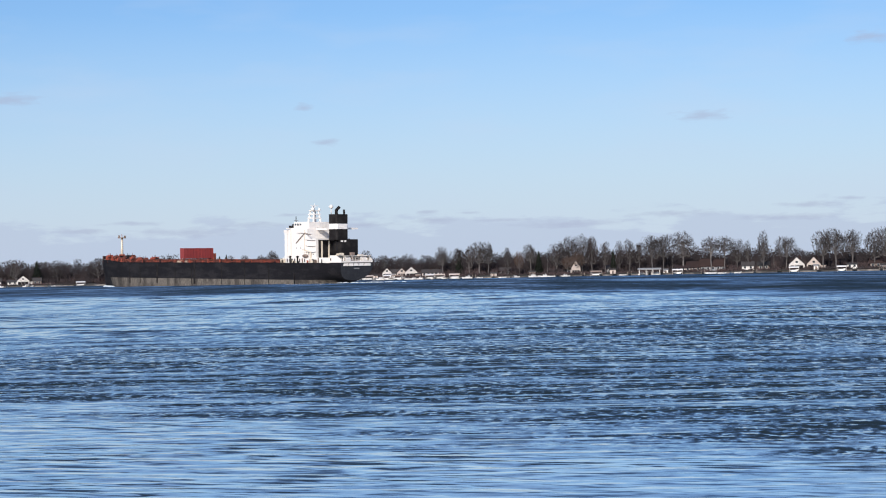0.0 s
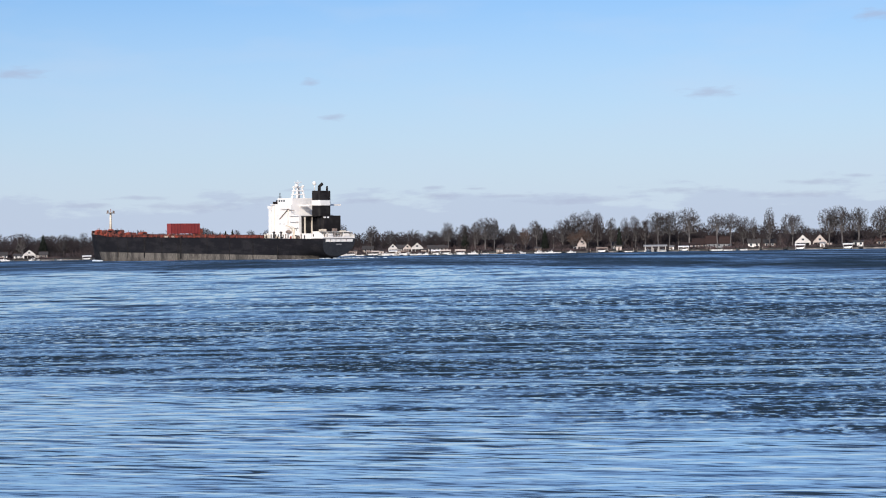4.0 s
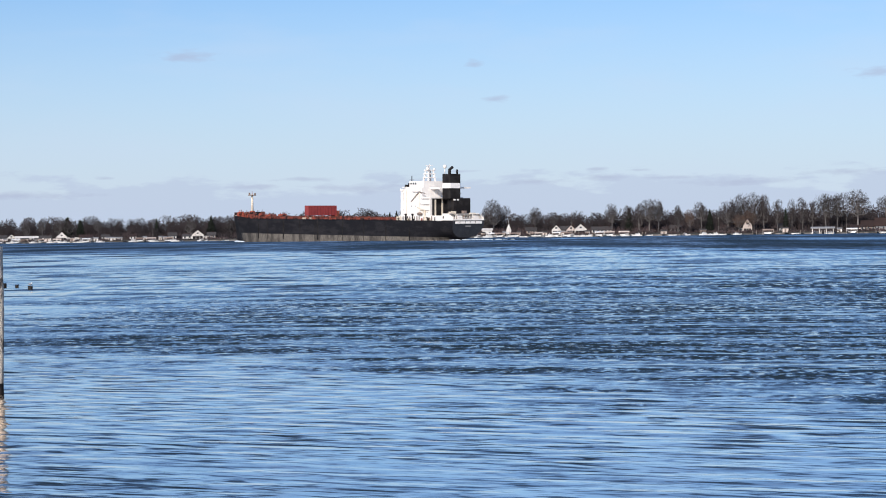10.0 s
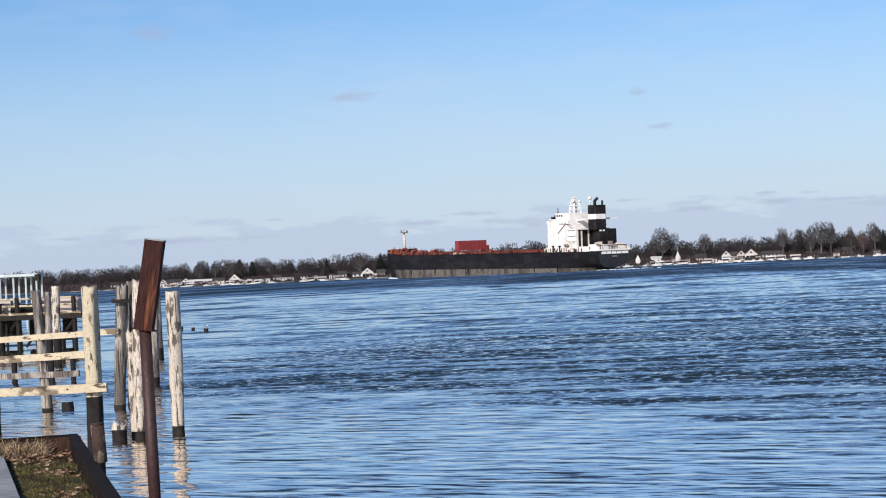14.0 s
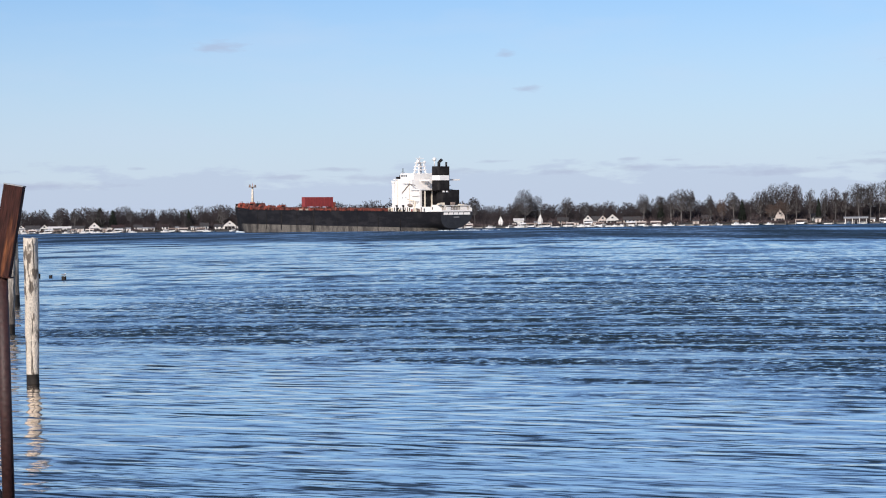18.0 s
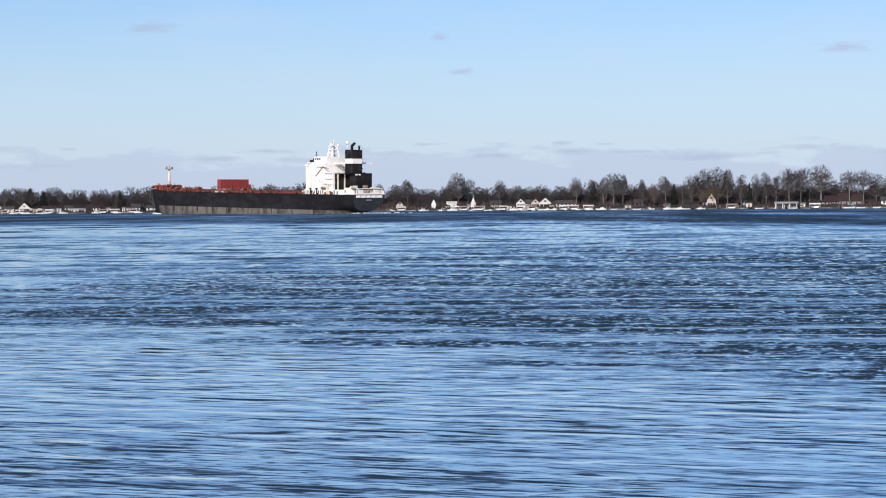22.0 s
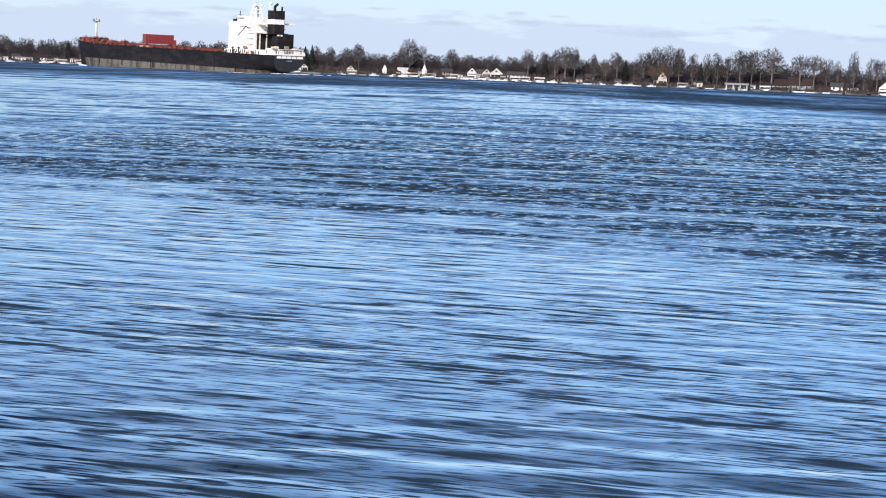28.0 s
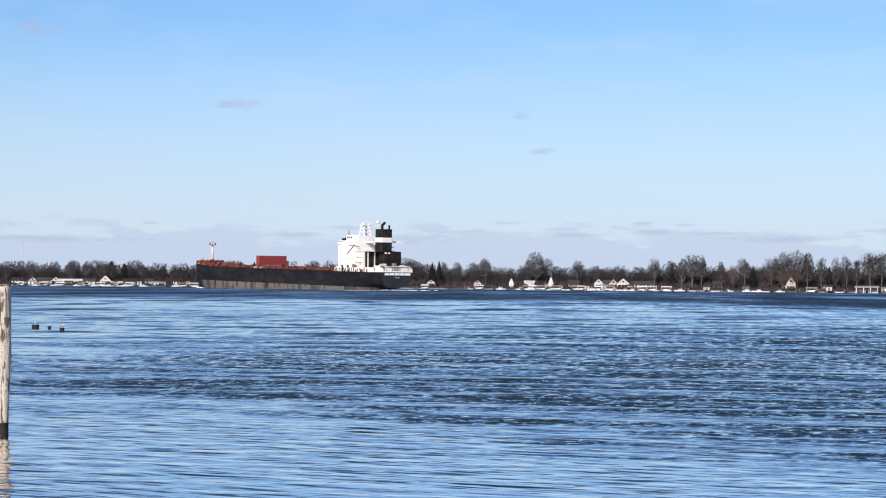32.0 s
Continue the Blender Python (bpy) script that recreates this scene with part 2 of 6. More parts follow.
M = {
    "hull": material("black_hull_paint", (0.0085, 0.0085, 0.0115), 0.8, spec=0.15, vary=0.35, scale=0.12, second=(0.020, 0.019, 0.022), patch=0.8, streak=(1, 1, 3), bump=0.02),
    "transom": material("grey_black_transom", (0.030, 0.033, 0.042), 0.8, spec=0.25, vary=0.3, scale=0.3, second=(0.044, 0.046, 0.054)),
    "feather": material("white_feathers", (0.78, 0.77, 0.74), 0.8, vary=0.1, scale=6.0),
    "wing": material("grey_feathers", (0.25, 0.26, 0.28), 0.8, vary=0.1, scale=6.0),
    "boot": material("weathered_boot_topping", (0.125, 0.112, 0.100), 0.85, spec=0.2, vary=0.5, scale=0.16, second=(0.035, 0.031, 0.030), streak=(1.4, 1.4, 0.5), patch=0.8, bump=0.03),
    "deck": material("rust_red_deck_paint", (0.13, 0.035, 0.025), 0.75, vary=0.4, scale=0.2, second=(0.10, 0.04, 0.03)),
    "gear": material("orange_red_gear_paint", (0.32, 0.066, 0.036), 0.65, vary=0.5, scale=0.35, second=(0.06, 0.020, 0.016), patch=0.9),
    "crane": material("brick_red_crane_paint", (0.23, 0.032, 0.031), 0.6, vary=0.2, scale=0.25, second=(0.20, 0.03, 0.03)),
    "white": material("white_ship_paint", (0.74, 0.71, 0.69), 0.5, vary=0.05, scale=0.12, second=(0.76, 0.70, 0.64), patch=0.4, streak=(1, 1, 0.3)),
    "cream": material("cream_paint", (0.66, 0.57, 0.46), 0.6, vary=0.15, scale=0.2),
    "black": material("black_casing_paint", (0.0105, 0.009, 0.010), 0.8, spec=0.15, vary=0.3, scale=0.3, second=(0.03, 0.028, 0.028)),
    "glass": material("dark_window_glass", (0.03, 0.04, 0.05), 0.08, vary=0.1, spec=0.8),
    "foam": material("white_foam", (0.75, 0.80, 0.84), 0.7, vary=0.15, scale=0.8, second=(0.3, 0.4, 0.5), patch=0.7),
    "trunk": material("grey_bark", (0.125, 0.112, 0.110), 0.9, vary=0.3, scale=0.5, second=(0.035, 0.030, 0.029), by_object=0.25),
    "twigs": material("bare_twigs", (0.035, 0.026, 0.0275), 0.9, vary=0.3, scale=0.06, second=(0.018, 0.014, 0.0155), by_object=0.25, edges=(0.40, 0.60), patch=0.9),
    "pale_twigs": material("pale_bare_twigs", (0.042, 0.037, 0.039), 0.9, vary=0.3, scale=0.1, second=(0.025, 0.022, 0.023), by_object=0.2),
    "rust_leaf": material("russet_dead_leaves", (0.075, 0.045, 0.034), 0.9, vary=0.4, scale=0.4, second=(0.05, 0.032, 0.027), by_object=0.2),
    "conifer": material("dark_conifer_needles", (0.012, 0.015, 0.011), 0.95, spec=0.2, vary=0.4, scale=0.5, second=(0.007, 0.009, 0.008), by_object=0.2),
    "brush": material("brown_winter_brush", (0.070, 0.047, 0.048), 0.9, vary=0.35, scale=0.03, second=(0.030, 0.023, 0.025), edges=(0.38, 0.62), patch=0.95),
    "lawn": material("winter_lawn", (0.030, 0.028, 0.018), 0.95, vary=0.35, scale=0.05, second=(0.045, 0.037, 0.026)),
    "seawall": material("grey_seawall", (0.17, 0.155, 0.145), 0.9, vary=0.4, scale=0.05, second=(0.035, 0.032, 0.03), streak=(1, 1, 2), edges=(0.45, 0.55), patch=0.9),
    "siding": material("white_house_siding", (0.66, 0.62, 0.59), 0.7, vary=0.08, scale=0.2, by_object=0.12),
    "cream_siding": material("cream_house_siding", (0.52, 0.44, 0.40), 0.75, vary=0.12, scale=0.3, second=(0.46, 0.37, 0.32), by_object=0.15),
    "tan": material("tan_house_siding", (0.22, 0.165, 0.14), 0.8, vary=0.15, scale=0.2, by_object=0.2),
    "grey_siding": material("grey_house_siding", (0.20, 0.20, 0.21), 0.8, vary=0.15, scale=0.2, by_object=0.2),
    "roof": material("dark_shingles", (0.045, 0.040, 0.040), 0.9, vary=0.35, scale=0.5, by_object=0.3),
    "brown_roof": material("brown_shingles", (0.032, 0.016, 0.014), 0.9, vary=0.3, scale=0.5, by_object=0.2),
    "gel": material("white_boat_gelcoat", (0.66, 0.65, 0.65), 0.25, vary=0.05, scale=0.4),
    "dark_wood": material("wet_dark_timber", (0.013, 0.011, 0.010), 0.8, spec=0.25, vary=0.4, scale=1.0, second=(0.028, 0.022, 0.018), bump=0.02),
    "pile": material("weathered_grey_pile", (0.34, 0.30, 0.26), 0.9, vary=0.4, scale=1.6, second=(0.10, 0.08, 0.068), streak=(3.4, 3.4, 0.45), bump=0.04, patch=0.9, edges=(0.44, 0.56), cracks=((26, 26, 1.1), (0.018, 0.014, 0.012), 0.55)),
    "white_pile": material("bleached_pile_wood", (0.58, 0.50, 0.42), 0.9, vary=0.3, scale=3.0, second=(0.085, 0.062, 0.048), streak=(1.8, 1.8, 0.8), bump=0.05, edges=(0.53, 0.60), patch=0.9, cracks=((20, 20, 1.6), (0.03, 0.022, 0.017), 0.585)),
    "post_wood": material("yellowed_post_wood", (0.54, 0.46, 0.33), 0.9, vary=0.25, scale=4.5, second=(0.13, 0.092, 0.058), streak=(1.6, 1.6, 1.0), bump=0.03, edges=(0.56, 0.62), patch=0.85, cracks=((16, 16, 3.2), (0.045, 0.03, 0.02), 0.60)),
    "board": material("weathered_yellow_board", (0.53, 0.44, 0.31), 0.85, vary=0.15, scale=1.8, second=(0.12, 0.085, 0.055), streak=(0.8, 2, 1.6), bump=0.03, edges=(0.52, 0.58), patch=0.85, cracks=((3.5, 9, 9), (0.05, 0.035, 0.022), 0.61)),
    "rust": material("rusted_steel", (0.040, 0.012, 0.009), 0.8, spec=0.25, vary=0.45, scale=6.0, second=(0.22, 0.075, 0.028), streak=(2.2, 2.2, 0.25), bump=0.01, edges=(0.60, 0.70), patch=0.8),
    "pipe": material("rusted_pipe", (0.040, 0.014, 0.012), 0.6, vary=0.35, scale=5.0, second=(0.05, 0.022, 0.018), bump=0.006),
    "steel_cap": material("dark_rusty_steel_cap", (0.015, 0.011, 0.0105), 0.95, spec=0.1, vary=0.3, scale=2.0, second=(0.024, 0.014, 0.011), bump=0.006),
    "blotched": material("lichen_blotched_rust", (0.050, 0.026, 0.020), 0.85, vary=0.4, scale=9.0, second=(0.26, 0.20, 0.15), streak=(1, 1, 0.6), bump=0.01, edges=(0.50, 0.60), patch=0.9),
    "grass": material("mossy_winter_grass", (0.062, 0.052, 0.016), 0.95, vary=0.6, scale=3.5, second=(0.030, 0.022, 0.012), bump=0.05, edges=(0.40, 0.60), patch=0.9),
    "blade": material("grass_blades", (0.150, 0.128, 0.034), 0.9, vary=0.5, scale=3.5, second=(0.050, 0.038, 0.016), edges=(0.40, 0.60), patch=0.95),
    "leaf": material("dry_fallen_leaves", (0.42, 0.28, 0.19), 0.85, vary=0.35, scale=9.0, second=(0.14, 0.065, 0.035), edges=(0.42, 0.58), patch=0.9),
    "inner_sheet": material("red_brown_rusty_sheet", (0.050, 0.026, 0.018), 0.9, spec=0.2, vary=0.4, scale=1.6, second=(0.020, 0.012, 0.010), streak=(3, 3, 0.5), bump=0.01),
    "dead": material("dead_straw", (0.50, 0.36, 0.21), 0.9, vary=0.35, scale=4.0, second=(0.20, 0.11, 0.06)),
    "concrete": material("grey_concrete", (0.30, 0.30, 0.31), 0.9, vary=0.2, scale=1.2, bump=0.01),
    "hoist": material("pale_green_painted_steel", (0.52, 0.58, 0.57), 0.5, vary=0.08, scale=0.5),
}


def make_water():
    m = bpy.data.materials.new("river_water")
    m.use_nodes = True
    nt = m.node_tree
    N, L = nt.nodes.new, nt.links.new
    p = nt.nodes["Principled BSDF"]
    p.inputs["Base Color"].default_value = (0.012, 0.021, 0.026, 1)
    p.inputs["Roughness"].default_value, p.inputs["IOR"].default_value = 0.06, 1.42
    co = N("ShaderNodeTexCoord").outputs["Object"]

    def op(kind, a, b):
        n = N("ShaderNodeMath")
        n.operation = kind
        for i, v in enumerate((a, b)):
            if isinstance(v, (int, float)):
                n.inputs[i].default_value = v
            else:
                L(v, n.inputs[i])
        return n.outputs[0]

    def spread(v, lo, hi, to_lo, to_hi):
        n = N("ShaderNodeMapRange")
        n.interpolation_type = "SMOOTHSTEP"
        L(v, n.inputs["Value"])
        for k, x in (("From Min", lo), ("From Max", hi), ("To Min", to_lo), ("To Max", to_hi)):
            n.inputs[k].default_value = x
        return n.outputs[0]

    # ripples drift with the sheet; the wind's lanes stay where they lie on the river
    world = N("ShaderNodeNewGeometry").outputs["Position"]
    sep = N("ShaderNodeSeparateXYZ")
    L(world, sep.inputs[0])
    X, Y = sep.outputs[0], op("MAXIMUM", sep.outputs[1], 1.0)
    aside = op("DIVIDE", X, Y)

    def field(stretch, turn=0.0, detail=2.0, warp=0.3, at=None, rough=0.55):
        """A noise about 0, features stretched by the inverse of stretch."""
        mp = N("ShaderNodeMapping")
        mp.vector_type = "TEXTURE"
        mp.inputs["Scale"].default_value, mp.inputs["Rotation"].default_value = (1 / stretch[0], 1 / stretch[1], 1), (0, 0, turn)
        L(co if at is None else at, mp.inputs["Vector"])
        n = N("ShaderNodeTexNoise")
        for k, v in (("Scale", 1.0), ("Detail", detail), ("Roughness", rough), ("Distortion", warp)):
            n.inputs[k].default_value = v
        L(mp.outputs[0], n.inputs["Vector"])
        return op("SUBTRACT", n.outputs["Fac"], 0.5)

    def times(*v):
        out = v[0]
        for w in v[1:]:
            out = op("MULTIPLY", out, w)
        return out

    def plus(*v):
        out = v[0]
        for w in v[1:]:
            out = op("ADD", out, w)
        return out

    # the ruffled reach is a band that widens downstream: its near and far limits by direction
    wander = field((0.030, 0.075, 1), -0.10, 4.0, 0.6, world)
    ragged = field((0.22, 0.35, 1), -0.15, 4.0, 0.8, world)
    reach = times(Y, plus(1.0, times(wander, 1.1), times(ragged, 0.8)))
    near_edge = op("SUBTRACT", 40.5, op("MULTIPLY", aside, 34.0))
    far_edge = plus(124.0, op("MULTIPLY", aside, 150.0))
    ruffled = times(spread(op("DIVIDE", reach, near_edge), 0.80, 1.38, 0.0, 1.0), spread(op("DIVIDE", reach, far_edge), 0.70, 1.30, 1.0, 0.0))

    def between(lo0, lo1, hi0, hi1):
        return times(spread(Y, lo0, lo1, 0.0, 1.0), spread(Y, hi0, hi1, 1.0, 0.0))

    # short steep chop, coarser with distance
    chop = times(field((3.6, 2.6, 1), -0.2, 5.0, 0.8), between(-9, -8, 55, 75))
    chop = plus(chop, times(field((2.6, 1.4, 1), -0.12, 5.0, 0.8), between(55, 75, 85, 110)))
    chop = plus(chop, times(field((1.8, 0.6, 1), -0.08, 5.0, 0.6), between(85, 110, 190, 260)))
    chop = plus(chop, times(field((1.3, 0.9, 1), -0.15, 4.0, 0.8), 0.55, between(-9, -8, 90, 130)), times(field((0.5, 0.3, 1), -0.1, 4.0, 0.8), 0.55, between(90, 130, 300, 400)))
    lulls = plus(times(field((0.13, 0.42, 1), -0.10, 4.0, 0.5, world), between(-9, -8, 70, 100)), times(field((0.06, 0.16, 1), -0.08, 4.0, 0.5, world), between(70, 100, 9000, 9001)))
    gusty = spread(lulls, -0.11, 0.10, 0.25, 1.35)
    slicks = plus(times(field((0.045, 0.85, 1), -0.05, 3.0, 0.5, world), between(-9, -8, 70, 100)), times(field((0.025, 0.30, 1), -0.04, 3.0, 0.5, world), between(70, 100, 9000, 9001)))
    lean = times(ruffled, gusty, spread(slicks, 0.055, 0.12, 1.0, 0.12), plus(0.22, times(chop, 1.9)))
    # thin steep fronts on the long low waves off the bank
    def fronts(stretch, turn, lo, hi, detail=1.5):
        return spread(field(stretch, turn, detail, 0.35), lo, hi, 0.0, 1.0)

    fine = plus(times(fronts((0.60, 4.2, 1), -0.30, 0.015, 0.20, 2.5), 0.26), times(fronts((1.3, 8.0, 1), -0.25, 0.03, 0.20, 2.5), 0.25))
    fine = plus(fine, times(fronts((2.4, 15.0, 1), -0.20, 0.03, 0.20), 0.20, between(-9, -8, 22, 32)))
    shade = spread(field((0.10, 0.30, 1), -0.3, 3.0, 0.4), -0.14, 0.16, 0.55, 1.35)
    lean = plus(lean, times(fine, shade, between(-9, -8, 48, 80), plus(1.0, times(ruffled, -0.5))))
    # smooth lanes of mid river, crossed by thin darker lines
    lines = times(spread(field((0.13, 0.17, 1), -0.08, 6.0, 0.4, world, 0.68), -0.02, 0.20, 0.0, 1.0), between(75, 110, 170, 240))
    lines = plus(lines, times(spread(field((0.060, 0.040, 1), -0.04, 6.0, 0.4, world, 0.68), -0.02, 0.20, 0.0, 1.0), between(170, 240, 380, 520)))
    lean = plus(lean, times(lines, 0.38, plus(1.0, times(ruffled, -1.0))))
    # fine mottling of the far water
    mottle = plus(times(field((1.2, 0.22, 1), -0.05, 4.0, 0.5), between(80, 120, 180, 260)), times(field((0.6, 0.06, 1), -0.03, 4.0, 0.5), between(180, 260, 9000, 9001)))
    lean = plus(lean, times(mottle, 0.34))
    # ruffled again under the far bank
    far = times(spread(times(Y, plus(1.0, times(op("MAXIMUM", aside, 0.0), 4.5)), plus(1.0, times(field((0.02, 0.006, 1), 0.0, 3.0, 0.3, world), 0.9))), 310, 480, 0.0, 1.0), plus(0.24, times(field((0.03, 0.006, 1), 0.0, 4.0, 0.3, world), 0.8)))
    lean = plus(lean, far)
    base = spread(Y, 30, 150, 0.014, 0.045)
    side = plus(times(field((1.6, 1.6, 1), 0.4, 3.0), 0.16), times(ruffled, field((2.2, 2.0, 1), 0.9, 3.0, 0.5), 0.9))
    tilt = N("ShaderNodeCombineXYZ")
    L(side, tilt.inputs[0])
    # faces that turn away from the bank hide behind the wave before them
    faced = op("MAXIMUM", op("ADD", lean, base), spread(Y, 60, 200, 0.012, 0.035))
    L(op("MULTIPLY", faced, -1.0), tilt.inputs[1])
    both = N("ShaderNodeVectorMath")
    both.operation = "ADD"
    L(N("ShaderNodeNewGeometry").outputs["Normal"], both.inputs[0])
    L(tilt.outputs[0], both.inputs[1])
    nrm = N("ShaderNodeVectorMath")
    nrm.operation = "NORMALIZE"
    L(both.outputs[0], nrm.inputs[0])
    L(nrm.outputs[0], p.inputs["Normal"])
    # an added glossy layer brightens the sky's reflection at low angles on calm water
    extra_gloss, both = N("ShaderNodeBsdfGlossy"), N("ShaderNodeMixShader")
    extra_gloss.inputs["Color"].default_value, extra_gloss.inputs["Roughness"].default_value = (0.98, 0.90, 0.82, 1), 0.06
    L(nrm.outputs[0], extra_gloss.inputs["Normal"])
    rim = N("ShaderNodeFresnel")
    rim.inputs["IOR"].default_value = 1.33
    L(nrm.outputs[0], rim.inputs["Normal"])
    L(times(spread(rim.outputs[0], 0.08, 0.35, 0.06, 0.97), plus(1.0, times(ruffled, -0.65)), spread(Y, 60, 130, 1.0, 0.55)), both.inputs["Fac"])
    L(p.outputs[0], both.inputs[1]), L(extra_gloss.outputs[0], both.inputs[2])
    L(both.outputs[0], nt.nodes["Material Output"].inputs["Surface"])
    return m


M["water"] = make_water()

# ---------------------------------------------------------------- building helpers
def box(bm, x0, x1, y0, y1, z0, z1):
    v = [bm.verts.new((x, y, z)) for z in (z0, z1) for y in (y0, y1) for x in (x0, x1)]
    for f in ((0, 2, 3, 1), (4, 5, 7, 6), (0, 1, 5, 4), (2, 6, 7, 3), (0, 4, 6, 2), (1, 3, 7, 5)):
        bm.faces.new([v[i] for i in f])
    return v


def prism(bm, outline, z0, z1):
    """A solid over a flat outline of (x, y), counter-clockwise."""
    lo, hi = [bm.verts.new((x, y, z0)) for x, y in outline], [bm.verts.new((x, y, z1)) for x, y in outline]
    n = len(outline)
    bm.faces.new(lo[::-1]), bm.faces.new(hi)
    for i in range(n):
        bm.faces.new((lo[i], lo[(i + 1) % n], hi[(i + 1) % n], hi[i]))


def tube(bm, p, q, r0, r1=None, n=8, caps=True):
    p, q = Vector(p), Vector(q)
    r1 = r0 if r1 is None else r1
    d = (q - p).normalized()
    u = d.cross(Vector((0, 0, 1)) if abs(d.z) < 0.9 else Vector((1, 0, 0))).normalized()
    w = d.cross(u)
    rings = []
    for c, r in ((p, r0), (q, r1)):
        rings.append([bm.verts.new(c + r * (math.cos(2 * math.pi * i / n) * u + math.sin(2 * math.pi * i / n) * w)) for i in range(n)])
    for i in range(n):
        bm.faces.new((rings[0][i], rings[0][(i + 1) % n], rings[1][(i + 1) % n], rings[1][i]))
    if caps:
        bm.faces.new(rings[0][::-1]), bm.faces.new(rings[1])


def ball(bm, c, r, seg=10, rings=6):
    m = Matrix.Translation(c) @ Matrix.Diagonal((*([r] * 3 if isinstance(r, (int, float)) else r), 1))
    bmesh.ops.create_uvsphere(bm, u_segments=seg, v_segments=rings, radius=1.0, matrix=m)


def mesh_of(name, bm, mat, smooth=False):
    bmesh.ops.recalc_face_normals(bm, faces=bm.faces)
    me = bpy.data.meshes.new(name)
    bm.to_mesh(me)
    bm.free()
    me.materials.append(mat)
    if smooth:
        me.shade_smooth()
    return me


def part(name, bm, mat, parent, label="", smooth=False):
    ob = new(name, mesh_of(name, bm, mat, smooth))
    ob.parent = parent
    return tagged(ob, label)


def raw_mesh(name, verts, faces, mat, smooth=False):
    me = bpy.data.meshes.new(name)
    me.from_pydata(verts, [], faces)
    me.materials.append(mat)
    if smooth:
        me.shade_smooth()
    return me


def thing(name, label, category, m=None, group="", kind=""):
    ob = new(name)
    ob.empty_display_size = 0.5
    if m is not None:
        ob.matrix_basis = m
    return tagged(ob, label, category, group, kind)


# ---------------------------------------------------------------- water and far land
def build_water():
    """One sheet to the horizon; off the near bank its waves are modelled."""
    outer = [-9000, -5000, -2500, -1200, -600, -300, -150, -90, -65]
    xs = np.array(outer + list(np.arange(-50, 27, 0.165)) + [40, 65, 90, 150, 300, 600, 1200, 2500, 5000, 9000])
    ys = np.array([-9000, -4000, -1500, -500, -150, -50, -15, 0, 6] + list(np.arange(9, 84, 0.115)) + [95, 120, 150, 300, 600, 1200, 2000, 3000, 4500, 9000])
    X, Y = np.meshgrid(xs, ys)
    rng = np.random.default_rng(8)
    Z = np.zeros_like(X)
    n = 60
    for i in range(n):
        length = 0.36 * (1.5 / 0.36) ** rng.random()
        way = radians(-90 - 11 + rng.normal() * 15)
        k = 2 * math.pi / length
        high = 0.046 * math.sqrt(2 / n) / k
        Z += high * np.cos(k * (math.cos(way) * X + math.sin(way) * Y) + rng.random() * 6.283)
    # gusts make groups of higher and lower waves
    gust = 0.85 + 0.35 * np.sin(X * 0.21 + 1.3 * np.sin(Y * 0.11)) * np.sin(Y * 0.33 + 0.9 * np.sin(X * 0.17))

    def ease(v, lo, hi):
        t = np.clip((v - lo) / (hi - lo), 0, 1)
        return t * t * (3 - 2 * t)

    Z *= gust * ease(Y, 9, 12) * ease(Y, 84, 60) * ease(X, -50, -46) * ease(X, 27, 23)
    nx, ny = len(xs), len(ys)
    co = np.stack([X, Y, Z], 2).reshape(-1, 3).astype(np.float32)
    a = (np.arange(ny - 1)[:, None] * nx + np.arange(nx - 1)[None, :]).ravel()
    quads = np.stack([a, a + 1, a + nx + 1, a + nx], 1).astype(np.int32)
    me = bpy.data.meshes.new("water")
    me.vertices.add(len(co)), me.loops.add(quads.size), me.polygons.add(len(quads))
    me.vertices.foreach_set("co", co.ravel())
    me.loops.foreach_set("vertex_index", quads.ravel())
    me.polygons.foreach_set("loop_start", np.arange(0, quads.size, 4, dtype=np.int32))
    me.update(calc_edges=True)
    me.materials.append(M["water"])
    me.shade_smooth()
    return tagged(new("water", me), "wide blue river with wind-ruffled ripples and calmer lanes", "water", kind="structure")


def shore_distance(az):
    """How far the opposite bank's waterline lies, by heading in degrees."""
    return float(np.interp(az, (-34, -24, -20, -11.5, 0, 11.5, 18, 26), (1900, 1620, 1500, 1380, 1200, 1080, 1040, 1010)))


def shore_point(az, back=0.0, z=0.0):
    r = shore_distance(az) + back
    a = radians(az)
    return Vector((r * math.sin(a), r * math.cos(a), z))


# heights of the land behind the bank: metres back from the water, metres up
BANK_PROFILE = ((0.0, -2.0), (0.05, 0.75), (0.5, 0.8), (4, 0.95), (14, 1.4), (40, 2.0), (120, 2.6), (700, 4.0), (3300, 8.0))


def land_height(back):
    return float(np.interp(back, [b for b, _ in BANK_PROFILE], [z for _, z in BANK_PROFILE]))


def build_far_land():
    az = [-34 + 0.4 * i for i in range(151)]
    verts, faces = [], []
    for a in az:
        for b, z in BANK_PROFILE:
            wob = 0.0 if b > 600 or b < 1 else noise.noise(Vector((a * 1.7, b * 0.05, 0))) * 0.35
            verts.append(shore_point(a, b, z + wob))
    n = len(BANK_PROFILE)
    for i in range(len(az) - 1):
        for j in range(n - 1):
            faces.append((i * n + j, (i + 1) * n + j, (i + 1) * n + j + 1, i * n + j + 1))
    me = raw_mesh("far_bank", verts, faces, M["lawn"])
    me.materials.append(M["seawall"])
    for k, f in enumerate(me.polygons):
        if k % (n - 1) < 2:
            f.material_index = 1
    return tagged(new("ground", me), "low far river bank with grey seawall and winter lawn", "river bank", kind="structure")


river = build_water()
build_far_land()

# ---------------------------------------------------------------- the bulk carrier
SHIP_LONG, SHIP_HALF, DECK = 215.0, 11.9, 9.3


